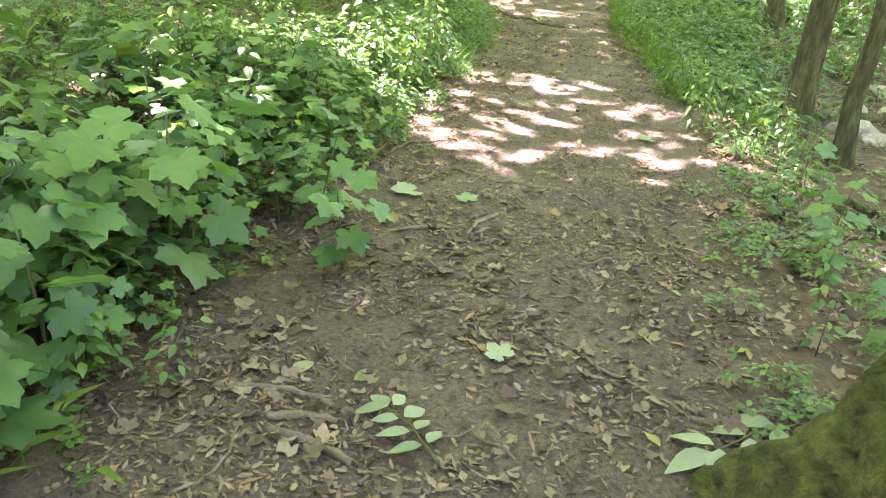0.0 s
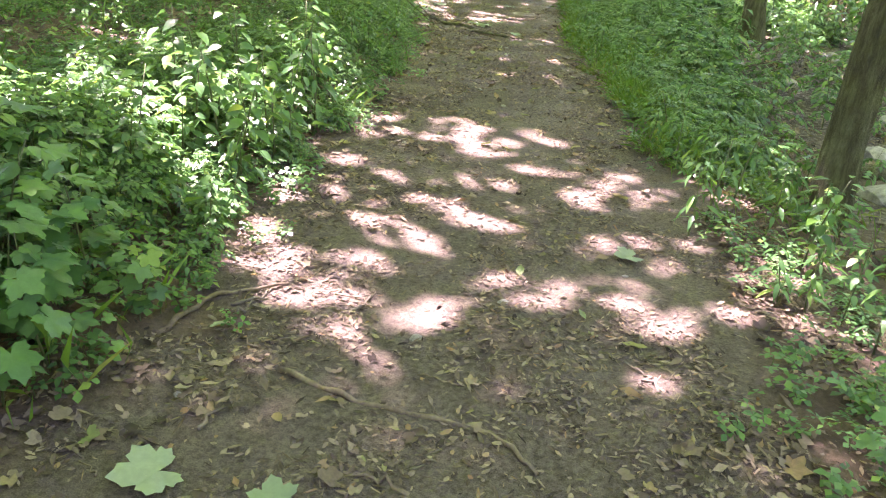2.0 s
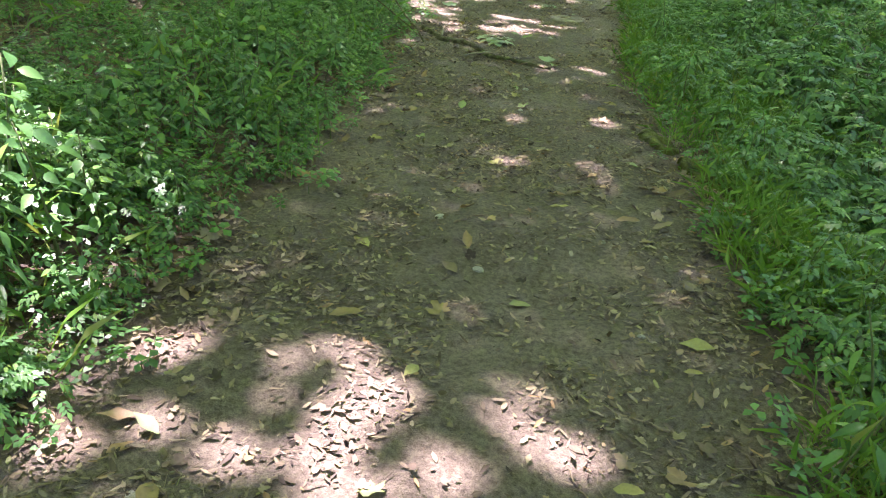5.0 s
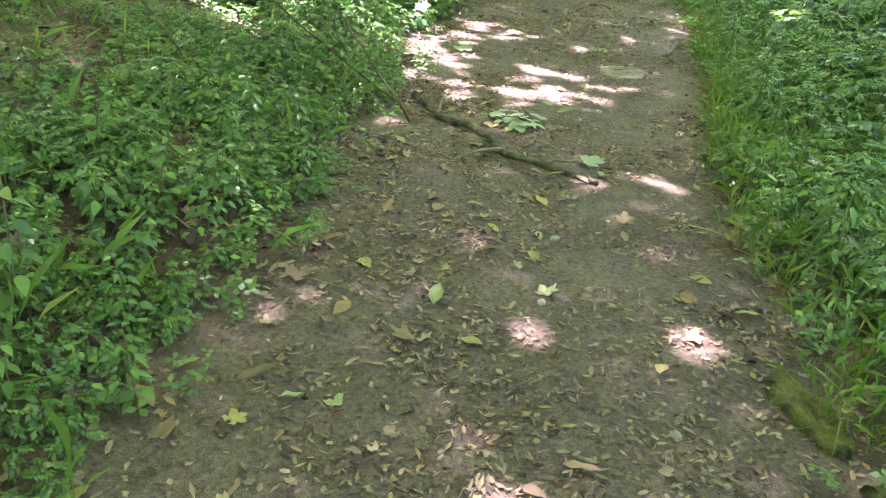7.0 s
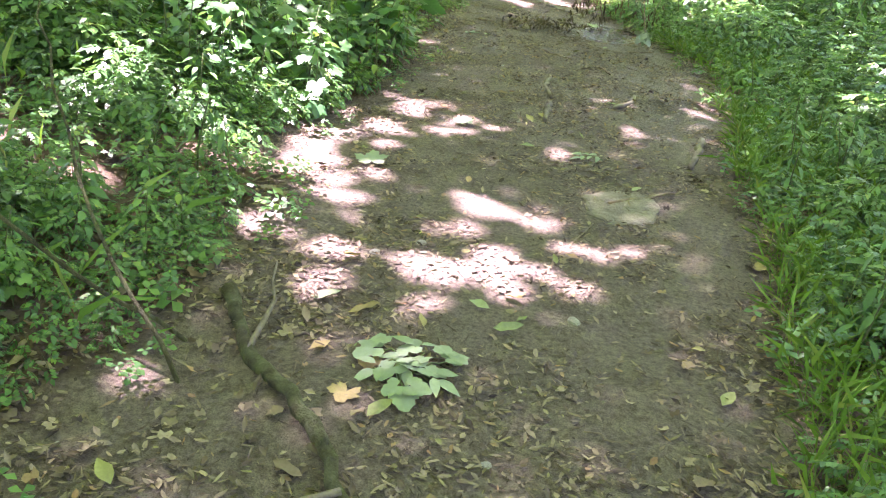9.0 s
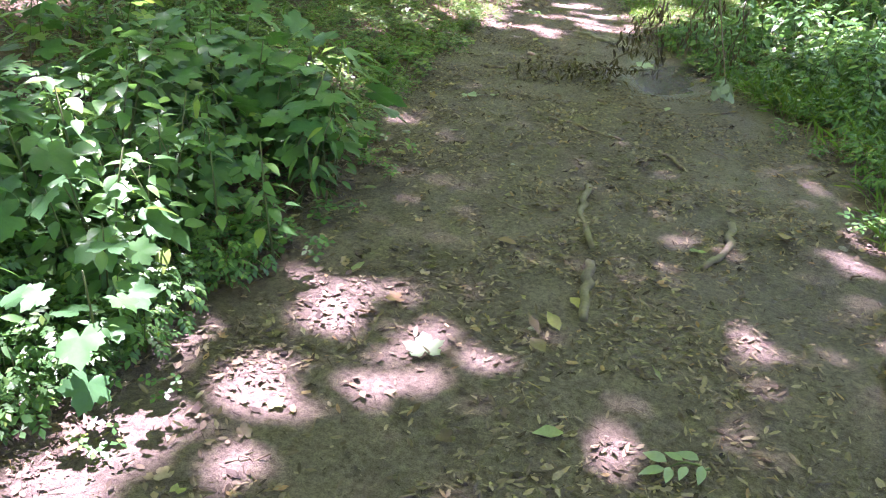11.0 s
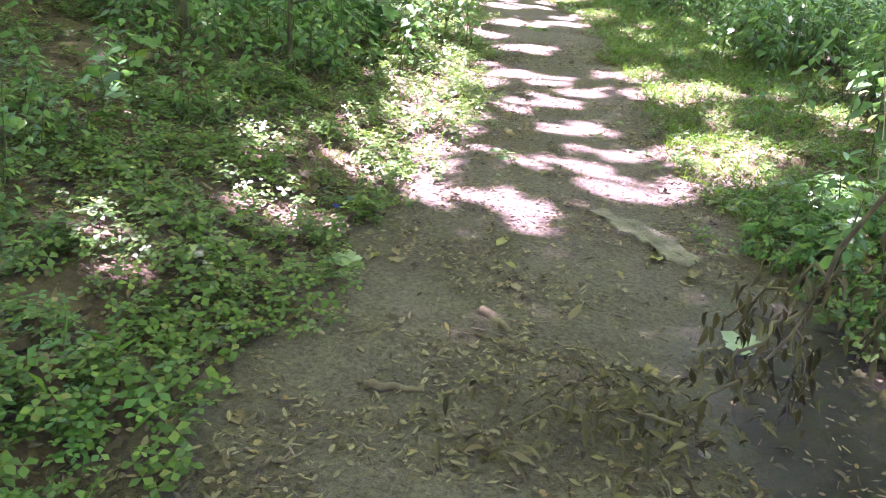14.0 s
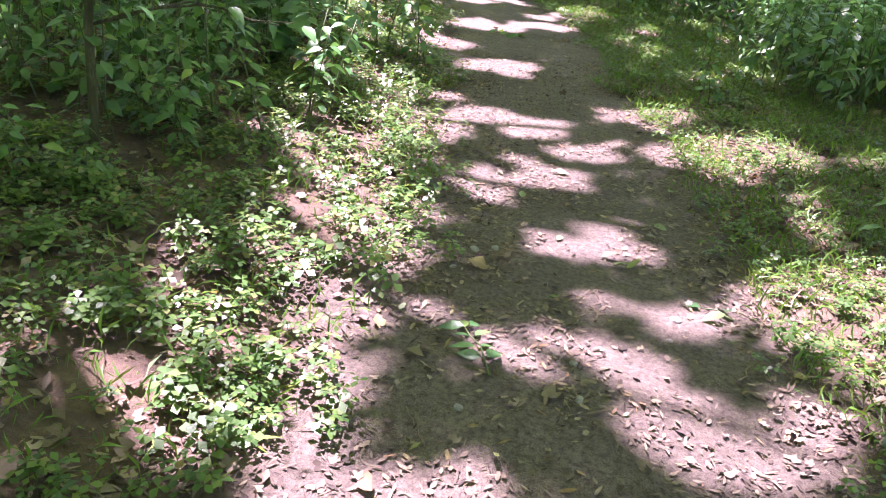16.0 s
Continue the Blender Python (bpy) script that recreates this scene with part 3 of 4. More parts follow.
LEAVES = {"lobed": lobed(5, cut=0.32, fine=4), "pointed": oval(3, 0.56, 0.2, 0.3), "narrow": oval(2, 0.32, 0.2, 0.45), "feather": compound(7, 0.5, 0.44), "trefoil": None}
t3 = [(np.array([(0, 0, 0), (-0.36, 0.6, 0.05), (0, 1, -0.1), (0.36, 0.6, 0.05)]) @ np.array(Euler((0, 0, a)).to_matrix()).T, np.array([(0, 3, 2, 1)])) for a in (0, 2.0, -2.0)]
LEAVES["trefoil"] = join(t3)
KINDS = {  # leaf shape, height, leaves, leaf size, droop, spray
    "lobed": ("lobed", 0.55, 12, 0.165, 0.6, 0.7), "pointed": ("pointed", 0.62, 20, 0.115, 0.5, 0.35), "feather": ("feather", 0.36, 11, 0.19, 0.6, 0.3),
    "low": ("trefoil", 0.10, 8, 0.042, 0.35, 1.4), "narrow": ("narrow", 0.5, 15, 0.13, 0.7, 0.1)}


def plant_arrays(kind, seed):
    shape, tall, count, size, droop, spray = KINDS[kind]
    stem, mats = recipe(seed, tall, count, size, droop, spray)
    tv, tf = LEAVES[shape]
    V, F = join([(tv @ np.array(m.to_3x3()).T + np.array(m.translation), tf) for m in mats])
    sv, sf = tube(stem, np.linspace(0.006, 0.002, 4) * (tall / 0.5) ** 0.5, 3)
    sf = sf[:9] if tall > 0.2 else sf[:3]
    return V, F, sv, sf


TEMPL = {k: [plant_arrays(k, 10 * i + len(k)) for i in range(5)] for k in KINDS}


def scatter(n, x0, x1, y0, y1, accept, seed):
    """Places over the plan, kept by a chance that depends on the distance beyond the trail's edges."""
    r = np.random.default_rng(seed)
    x, y = r.uniform(x0, x1, n), r.uniform(y0, y1, n)
    u, v = edges(x, y)
    k = r.uniform(0, 1, n) < accept(x, y, u, v)
    return x[k], y[k], u[k], v[k]


def undergrowth(name, kind, x, y, size, label, seed, leaf=leaf_green):
    r = np.random.default_rng(seed)
    LV, LF, n, SI = [], [], 0, []
    pick = r.integers(0, 5, len(x))
    for i in range(5):
        s = pick == i
        if not s.any():
            continue
        T = np.stack([x[s], y[s], height(x[s], y[s])], 1)
        M = turns(s.sum(), 0.12, (1, 1), r) * size[s][:, None, None]
        V, F, sv, sf = TEMPL[kind][i]
        for a, b, slot in ((V, F, 0), (sv, sf, 1)):
            W, G = spread(a, b, M, T)
            LV.append(W)
            LF.append(G + n)
            n += len(W)
            SI.append(np.full(len(G), slot))
    return tagged(new(name, mesh_of(name, np.concatenate(LV), np.concatenate(LF), [leaf, stem_green], np.concatenate(SI))), label, "undergrowth", kind="stuff")


def clumped(x, y, s=0.9, k=0.0):
    return np.clip(0.6 + 0.5 * lumps(x, y, s, k), 0.08, 1)


# which kind grows where
early, late = lambda y: 1 - smooth(18.6, 19.8, y), lambda y: smooth(18.6, 19.8, y)
rough_right = lambda y: smooth(6.5, 9, y)
foot = lambda y, v: 1 - 0.93 * smooth(0.75, 1.15, v) * (1 - smooth(9.5, 12.5, y))
thin = lambda u, y=0: 1 - 0.85 * smooth(1.2 - 0.4 * smooth(5, 7, y), 2.2 - 0.6 * smooth(5, 7, y), u)
low_bank = lambda u, y: (1 - 0.45 * smooth(0.8, 1.4, u) * smooth(5, 7, y) * (1 - smooth(15, 16, y))) * (1 - 0.35 * smooth(8.5, 10, y) * (1 - smooth(14.8, 15.8, y)))
fine_stretch = lambda y: smooth(4.2, 6.0, y) * (1 - smooth(16.6, 17.6, y))
x, y, u, v = scatter(12000, -8, -0.8, -1, 42, lambda x, y, u, v: ((u > 0.1) * (early(y) * (0.6 + 0.1 * smooth(0.2, 0.9, u)) * (1 - 0.72 * fine_stretch(y)) + late(y) * smooth(1.2, 2.2, u) * 0.25) * thin(u, y)) * clumped(x, y, 0.8, 1), 21)
undergrowth("undergrowth_lobed", "lobed", x, y, low_bank(u, y) * np.clip(0.5 + 0.45 * u, 0.45, 1.15) * (1 - 0.3 * fine_stretch(y)) * (1 - 0.35 * late(y)) * rng.uniform(0.6, 1.1, len(x)), "dense green lobed-leaf seedlings on the bank", 1)
x, y, u, v = scatter(10000, -8, -0.8, -1, 42, lambda x, y, u, v: ((u > 0.08) * (early(y) * 0.8 * thin(u, y) + late(y) * smooth(0.9, 1.7, u) * (0.35 + 0.55 * smooth(23.5, 25, y)))) * clumped(x, y, 0.7, 2), 22)
undergrowth("undergrowth_herbs", "pointed", x, y, low_bank(u, y) * np.clip(0.42 + 0.42 * u, 0.42, 1.1) * (1 - 0.3 * late(y) * (1 - smooth(23.5, 25, y))) * rng.uniform(0.6, 1.1, len(x)), "dense green herbs with pointed leaves on the bank", 2)
x, y, u, v = scatter(15000, -4.5, -0.8, 3.5, 20, lambda x, y, u, v: (u > 0.04) * 0.85 * fine_stretch(y) * (1 - 0.85 * smooth(1.3, 2.0, u)) * clumped(x, y, 0.6, 33), 29)
undergrowth("undergrowth_soft_herbs", "feather", x, y, low_bank(u, y) * np.clip(0.42 + 0.55 * u, 0.4, 1.1) * rng.uniform(0.6, 1.1, len(x)), "soft green many-leaved herbs on the bank", 13)
x, y, u, v = scatter(12500, -0.8, 6, 0.5, 24, lambda x, y, u, v: (v > 0.05) * (0.04 + 0.85 * rough_right(y)) * (1 - smooth(1.3, 2.2, v) * (1 - smooth(17, 20, y)) * 0.93) * foot(y, v) * clumped(x, y, 0.7, 3), 23)
undergrowth("undergrowth_feathery", "feather", x, y, np.clip(0.5 + 0.5 * v, 0.4, 1.25) * rng.uniform(0.6, 1.1, len(x)), "soft green feathery-leaved weeds beside the trail", 3)
x, y, u, v = scatter(4200, -4, 6, 0.5, 42, lambda x, y, u, v: (v > 0.12) * ((1 - smooth(21, 23, y)) * (0.05 + 0.5 * rough_right(y)) * (1 - 0.9 * smooth(1.3, 2.2, v) * (1 - smooth(17, 20, y))) + smooth(22, 24, y) * smooth(1.2, 2.1, v)) * foot(y, v) * clumped(x, y, 0.8, 4), 24)
undergrowth("undergrowth_narrow", "narrow", x, y, np.clip(0.4 + 0.55 * v, 0.4, 1.5) * rng.uniform(0.6, 1.2, len(x)), "upright green weeds with narrow leaves", 4)
x, y, u, v = scatter(6600, -3, 5, 1, 42, lambda x, y, u, v: (v > 0.2) * (0.04 * (1 - smooth(3, 6, y)) + 0.12 * rough_right(y) * foot(y, v) + smooth(18.5, 21, y) * (0.25 * (1 - smooth(22, 24, y)) + 0.75 * smooth(1.4, 2.2, v))) * clumped(x, y, 0.8, 14), 31)
undergrowth("shrubbery", "pointed", x, y, np.clip(0.4 + 0.6 * v * smooth(18, 22, y) + 0.2 * v, 0.4, 1.3) * rng.uniform(0.7, 1.15, len(x)), "light green leafy shrubs beside the trail", 6)
x, y, u, v = scatter(42000, -4.5, 3.5, -0.2, 21, lambda x, y, u, v: np.where(u > 0.02, 0.22, np.where(v > 0.02, (0.22 + 0.2 * rough_right(y)) * (1 - smooth(0.8, 1.6, v)), np.where(np.maximum(u, v) > -0.2, 0.10, 0))) * np.clip(0.5 + 0.6 * lumps(x, y, 0.4, 6), 0.02, 1), 25)
undergrowth("ground_cover", "low", x, y, rng.uniform(0.6, 1.3, len(x)), "low green clover-like ground cover among dead leaves", 5)
x, y, u, v = scatter(38000, -6.5, 0.5, 18.2, 38, lambda x, y, u, v: np.where(u > -0.05, 0.8 * smooth(17.8, 18.8, y) * (1 - 0.6 * smooth(1.6, 2.6, u)) * (1 - 0.4 * smooth(23.0, 23.6, y) * (1 - smooth(0.7, 1.2, u))), np.where(v > -0.05, 0.5 * (1 - 0.6 * smooth(1.5, 2.5, v)), np.where(np.maximum(u, v) > -0.25, 0.12, 0))) * np.clip(0.55 + 0.6 * lumps(x, y, 0.3, 6), 0.1 + 0.25 * (1 - smooth(23.2, 23.8, y)), 1), 45)
undergrowth("ground_cover_carpet", "low", x, y, rng.uniform(0.6, 1.25, len(x)) * (1 - 0.3 * (v > 0)), "thick carpet of low green ground cover", 8, leaf_carpet)

r = np.random.default_rng(61)
x, y = r.uniform(5.5, 9.5, 420), r.uniform(4, 36, 420)
undergrowth("far_shrubs", "pointed", x, y, r.uniform(1.1, 2.4, 420), "green shrubs across the creek bed", 9)

# grass: single bent blades
bv, bf = np.array([(-0.02, 0, 0), (-0.014, 0.3, 0.62), (0, 0.72, 0.82), (0.02, 0.25, 0.5)]), np.array([(0, 3, 2, 1)])
x, y, u, v = scatter(210000, -1, 4, 6, 22, lambda x, y, u, v: (v > -0.05) * rough_right(y) * 0.75 * (1 - smooth(1, 2.0, v)) * foot(y, v) * np.clip(0.6 + 0.6 * lumps(x, y, 0.4, 7), 0.05, 1), 26)
V, F = spread(bv, bf, turns(len(x), 0.45, (0.09, 0.24)), np.stack([x, y, height(x, y)], 1))
tagged(new("tall_grass", mesh_of("tall_grass", V, F, leaf_lawn)), "soft green tall grass beside the trail", "grass", kind="stuff")
x, y, u, v = scatter(420000, -11, 1.5, 22, 50, lambda x, y, u, v: (np.where(v > -0.08, smooth(22.5, 24, y) * (1 - 0.85 * smooth(1.8, 2.8, v)), np.where(u > -0.08, 0.45 * smooth(22, 24.5, y) * (1 - smooth(0.7, 1.5, u)), 0))) * np.clip(0.8 + 0.4 * lumps(x, y, 0.4, 7), 0.25, 1), 36)
V, F = spread(bv * (1.6, 1, 1), bf, turns(len(x), 0.45, (0.05, 0.13)), np.stack([x, y, height(x, y)], 1))
x, y, u, v = scatter(14000, -5, -0.5, -0.5, 21, lambda x, y, u, v: (u > 0) * 0.5 * np.clip(0.2 + 0.8 * lumps(x, y, 0.5, 17), 0, 1), 37)
W, G = spread(bv, bf, turns(len(x), 0.4, (0.12, 0.35)), np.stack([x, y, height(x, y)], 1))
V, F = join([(V, F), (W, G)])
tagged(new("short_grass", mesh_of("short_grass", V, F, leaf_lawn)), "short yellow-green grass along the trail edges", "grass", kind="stuff")

# leaf masses added round the valley to keep out blue skylight, from the ground to the crowns
r = np.random.default_rng(41)
n = 33000
side = r.uniform(0, 1, n) < 0.5
wy, wz = r.uniform(-14, 58, n), r.uniform(0.2, 11.5, n)
wx = np.where(side, -9.5 - np.abs(r.normal(0, 1.2, n)), 11 + np.abs(r.normal(0, 1.5, n)))
ends = r.uniform(0, 1, n) < 0.25
wx, wy = np.where(ends, r.uniform(-11, 12, n), wx), np.where(ends, np.where(side, -13, 58) + r.normal(0, 1, n), wy)
k = lumps(wy, wz, 1.6, 20) + 0.5 * lumps(wx, wz, 0.8, 22) > -0.9
P = np.stack([wx, wy, height(wx, wy) * 0.6 + wz], 1)[k]
V, F = spread(ctv, ctf, turns(len(P), 0.8, (0.45, 0.8)), P)
tagged(new("woods", mesh_of("woods", V, F, leaf_crown)), "added masses of green leaves on both sides that filter skylight", "woods", kind="stuff")

# ---- litter ----
torn = np.array([(-0.38, 0.0, 0.02), (-0.5, 0.34, 0.13), (-0.2, 0.72, 0.05), (0.1, 0.55, 0.0), (0.32, 0.86, 0.12), (0.47, 0.4, 0.04), (0.28, -0.05, 0.1), (0, 0.2, 0)]), np.array([(7, 2, 1, 0), (7, 4, 3, 2), (7, 6, 5, 4)])
shapes = [(oval(2, 0.55, 0.5, -0.15, 1.2, 0.05), 0.3, (0.022, 0.075)), (oval(2, 0.3, 0.6, -0.3, 1.1, 0.04), 0.27, (0.03, 0.085)), (torn, 0.38, (0.02, 0.07)), (lobed(5, -0.4, 0.3, 0.14, 4), 0.05, (0.035, 0.09))]
x, y, u, v = scatter(175000, -7.2, 5.2, -0.2, 33, lambda x, y, u, v: np.where((u > -0.45 - 0.5 * (y < 5)) | (v > -0.3 - 0.3 * (y < 5)), np.where(u > 2.4, 0.5, 0.85), 0.36 - 0.2 * smooth(14, 15, y) * (1 - smooth(18, 19, y)) - 0.28 * smooth(22.2, 23, y) + 0.34 * (1 - smooth(2.6, 4.2, y))) * np.clip(0.55 + 0.6 * lumps(x, y, 0.4, 9), 0.04 + 0.4 * (1 - smooth(2.6, 4.2, y)), 1), 27)
pick = rng.choice(4, len(x), p=[q[1] for q in shapes])
pile = []
for i, (shape, _, size) in enumerate(shapes):
    k = pick == i
    M = turns(k.sum(), 0.26, size) * np.where((u[k] < 0) & (v[k] < 0) & (y[k] > 4.5), 0.65, 1)[:, None, None]
    pile.append(spread(*shape, M, np.stack([x[k], y[k], height(x[k], y[k]) + rng.uniform(0.008, 0.016, k.sum())], 1)))
V, F = join(pile)
tagged(new("leaf_litter", mesh_of("leaf_litter", V, F, leaf_dead)), "dry brown leaf litter lying on the soil", "leaf litter", kind="stuff")
# crumbs of leaf, bark and wood trodden into the trail
cv, cf = np.array([(-0.18, -0.6, 0), (0.34, -0.38, 0.07), (0.5, 0.12, 0.0), (0.12, 0.62, 0.1), (-0.3, 0.4, 0.02), (-0.46, -0.12, 0.08)], float), np.array([(0, 1, 2, 3), (0, 3, 4, 5)])
x, y, u, v = scatter(640000, -4.2, 1.9, 0.3, 30, lambda x, y, u, v: np.where((u < 0.4) & (v < 0.4), 0.75 - 0.3 * smooth(22.2, 23, y), 0.04) * np.where(np.hypot((x + 0.45) / 0.62, (y - 21.9) / 1.25) < 0.6, 0.15, 1) * np.clip(0.5 + 0.6 * lumps(x, y, 0.3, 12), 0.05, 1), 28)
M = turns(len(x), 0.24, (0.005, 0.029))
M[:, :, 0] *= rng.uniform(0.12, 0.9, len(x))[:, None]
M[:, :, 1] *= rng.uniform(0.8, 1.7, len(x))[:, None]
V, F = spread(cv, cf, M, np.stack([x, y, height(x, y) + 0.008], 1))
tagged(new("trail_debris", mesh_of("trail_debris", V, F, leaf_dead, smooth=False)), "trodden crumbs of dead leaf and bark on the trail", "debris", kind="stuff")


# ---- plants along the edges, leaf by leaf ----
leaf_mesh = {"lobed": mesh_of("leaf", *lobed(5, wave=0.06, fine=6), leaf_cool_one), "pointed": mesh_of("leaf", *oval(5, 0.54, 0.2, 0.3), leaf_green_one), "narrow": mesh_of("leaf", *oval(4, 0.3, 0.2, 0.45), leaf_green_one)}
PLANT = {"lobed": ("lobed_seedling", "green seedling with broad lobed maple-like leaves"), "pointed": ("leafy_herb", "leafy green herb with pointed toothed leaves"), "narrow": ("tall_weed", "upright green weed with narrow leaves")}


def plant(kind, seed):
    shape, tall, count, size, droop, spray = KINDS[kind]
    name, label = PLANT[kind]
    stem, mats = recipe(seed, tall, count, size, droop, spray)
    root = tagged(new(name), label, "plant", "plants along the trail")
    part("stem", mesh_of("stem", *tube(stem, np.linspace(0.007, 0.0025, 4), 6), stem_green), root)
    for m in mats:
        part("leaf", leaf_mesh[shape], root, m=m)
    return root


MODELS = {k: [plant(k, 70 + 3 * i) for i in range(4)] for k in PLANT}
used = set()


def grow(kind, x, y, size, turn, r):
    i = int(r.integers(4))
    m = Matrix.Translation(at(x, y, -0.01)) @ Euler((r.normal(0, 0.1), r.normal(0, 0.1), turn)).to_matrix().to_4x4()
    ob = MODELS[kind][i]
    if (kind, i) in used:
        ob = copy_thing(ob, m)
    used.add((kind, i))
    ob.matrix_basis = m @ Matrix.Diagonal((size, size, size, 1))


r = np.random.default_rng(5)
rows = [("lobed", -0.1, 0.9, 0.5, 5, 40), ("pointed", 0.1, 0.9, 3.5, 17.5, 84), ("lobed", 0.1, 0.8, 17.4, 18.8, 9), ("narrow", 0.0, 0.6, 6, 19, 20)]
for kind, a, b, y0, y1, n in rows:
    for _ in range(n):
        y = r.uniform(y0, y1)
        u = r.uniform(max(0.12, a), b)
        grow(kind, float(np.interp(y, LEFT_Y, LEFT_X)) - u, y, (r.uniform(0.5, 0.8) + 0.5 * u) * (0.62 if 8.8 < y < 15 else 1), r.uniform(0, 6.28), r)
for kind, a, b, y0, y1, n in (("pointed", 0.15, 0.6, 1.8, 7, 7), ("narrow", 0.1, 0.6, 5.5, 20, 34), ("lobed", 0.2, 0.6, 2.0, 4.5, 4), ("pointed", 0.15, 0.9, 19.5, 24, 14)):
    for _ in range(n):
        y = r.uniform(y0, y1)
        v = r.uniform(a, b)
        grow(kind, float(np.interp(y, RIGHT_Y, RIGHT_X)) + v, y, r.uniform(0.45, 0.85) + 0.3 * v, r.uniform(0, 6.28), r)
# the tall bushes that lean over the trail
for kind, x, y, size, n in (("pointed", -2.35, 17.05, 0.85, 22), ("narrow", -1.95, 17.7, 1.0, 4), ("lobed", -2.4, 18.35, 1.1, 10), ("narrow", -1.6, 9.6, 0.8, 5), ("pointed", -1.7, 10.2, 0.75, 5), ("lobed", -1.75, 2.2, 1.35, 8), ("lobed", -1.25, 3.1, 0.9, 4), ("pointed", -1.45, 6.8, 1.1, 8), ("narrow", 1.75, 6.9, 0.95, 4), ("narrow", 1.65, 7.8, 0.9, 3), ("lobed", -1.5, 1.2, 1.2, 4), ("pointed", -1.3, 1.55, 0.6, 5), ("pointed", -1.7, 12.9, 0.5, 4), ("pointed", -1.5, 11.9, 0.5, 4), ("pointed", -1.4, 10.5, 0.5, 4), ("lobed", -2.5, 16.7, 1.0, 7), ("narrow", -1.35, 7.6, 1.15, 6), ("pointed", -3.9, 26.2, 1.1, 6), ("lobed", -4.2, 27.4, 1.1, 5), ("pointed", -3.9, 28.6, 1.2, 6), ("pointed", -2.15, 18.2, 0.8, 7)):
    for _ in range(n):
        grow(kind, x + r.normal(0, 0.22), y + r.normal(0, 0.28), size * r.uniform(0.8, 1.15), r.uniform(0, 6.28), r)


# ---- fallen leaves, each its own ----
fallen = [mesh_of("fallen_leaf", *oval(4, 0.5, 0.45, -0.12, 1.25, 0.03), leaf_fallen), mesh_of("fallen_leaf", *oval(4, 0.38, 0.5, -0.25, 1.2, 0.05), leaf_fallen), mesh_of("fallen_leaf", *lobed(5, -0.3, 0.34, 0.12, 6), leaf_fallen), mesh_of("fallen_leaf", *lobed(3, -0.4, 0.35, 0.12, 8), leaf_fallen)]
words = ("oval fallen leaf, dry and curled, on the trail", "narrow fallen leaf, dry and curled, on the trail", "lobed fallen leaf, dry and curled, on the trail", "three-lobed fallen leaf, dry and curled, on the trail")
r = np.random.default_rng(15)
for n in range(300):
    y = r.uniform(1.0, 27) if n < 200 else r.uniform(6.5, 14.5)
    a, b = np.interp(y, LEFT_Y, LEFT_X), np.interp(y, RIGHT_Y, RIGHT_X)
    x = a + (b - a) * r.beta(0.8, 0.9)
    k = int(r.choice(4, p=(0.5, 0.34, 0.1, 0.06)))
    s = r.uniform(0.05, 0.09) if k > 1 else r.uniform(0.05, 0.115) if n < 200 else r.uniform(0.07, 0.13)
    ob = tagged(new("fallen_leaf", fallen[k]), words[k], "leaf", "fallen leaves on the trail")
    ob.matrix_basis = Matrix.Translation(at(x, y, 0.012)) @ Euler((r.normal(0, 0.15), r.normal(0, 0.2), r.uniform(0, 6.28))).to_matrix().to_4x4() @ Matrix.Diagonal((s, s, s, 1))
# broad pale-green leaves that lie flat
pale = mesh_of("maple_leaf", *lobed(5, -0.12, 0.32, 0.06, 6), leaf_pale)
for x, y, s, a in ((-0.27, 3.88, 0.12, 0.4), (-0.62, 3.98, 0.18, 2.2), (0.92, 15.18, 0.19, 3.6), (0.07, 13.38, 0.13, 1.2), (-1.3, 15.75, 0.16, 0.3), (-1.86, 20.2, 0.15, 5.0), (-2.43, 22.25, 0.13, 1.5), (0.15, 2.15, 0.11, 0.9), (0.95, 6.1, 0.14, 2.0), (-0.66, 22.13, 0.15, 1.0), (-1.05, 16.9, 0.12, 0.4)):
    ob = tagged(new("maple_leaf", pale), "pale green lobed leaf lying flat on the soil", "leaf", "pale green fallen leaves")
    ob.matrix_basis = Matrix.Translation(at(x, y, 0.02)) @ Euler((0.08, -0.1, a)).to_matrix().to_4x4() @ Matrix.Diagonal((s, s, s, 1))


# ---- sticks, roots, stones ----
def stick(name, pts, r0, r1, material, label, category, lift=0.004, sides=8, seed=0, wobble=0.006):
    P = bend([(x, y, float(height(x, y)) + lift + r0 * 0.3) for x, y in pts], max(6, 4 * len(pts)), wobble, seed)
    P[:, 2] = np.maximum(P[:, 2], height(P[:, 0], P[:, 1]) - r0 * 0.4)
    return tagged(new(name, mesh_of(name, *tube(P, np.linspace(r0, r1, len(P)) * (1 + 0.08 * np.sin(np.arange(len(P)) * 1.3 + seed)), sides, 0.07, seed), material)), label, category)


log = stick("fallen_branch", [(-1.27, 14.15), (-1.02, 13.83), (-0.7, 13.59), (-0.49, 13.33), (-0.23, 13.22), (0.09, 13.06)], 0.029, 0.016, bark, "long crooked grey-brown branch lying across the trail", "branch", seed=1)
for i, pts in enumerate(([(-1.02, 13.83, 0.02), (-1.05, 14.05, 0.05), (-1.15, 14.3, 0.1)], [(-0.49, 13.33, 0.03), (-0.62, 13.2, 0.03), (-0.7, 13.05, 0.02)], [(-0.23, 13.22, 0.03), (-0.05, 13.27, 0.05)])):
    part("side_twig", mesh_of("side_twig", *tube(bend(pts, 6, 0.006, i), np.linspace(0.012, 0.004, 6), 6), root_wood), log)
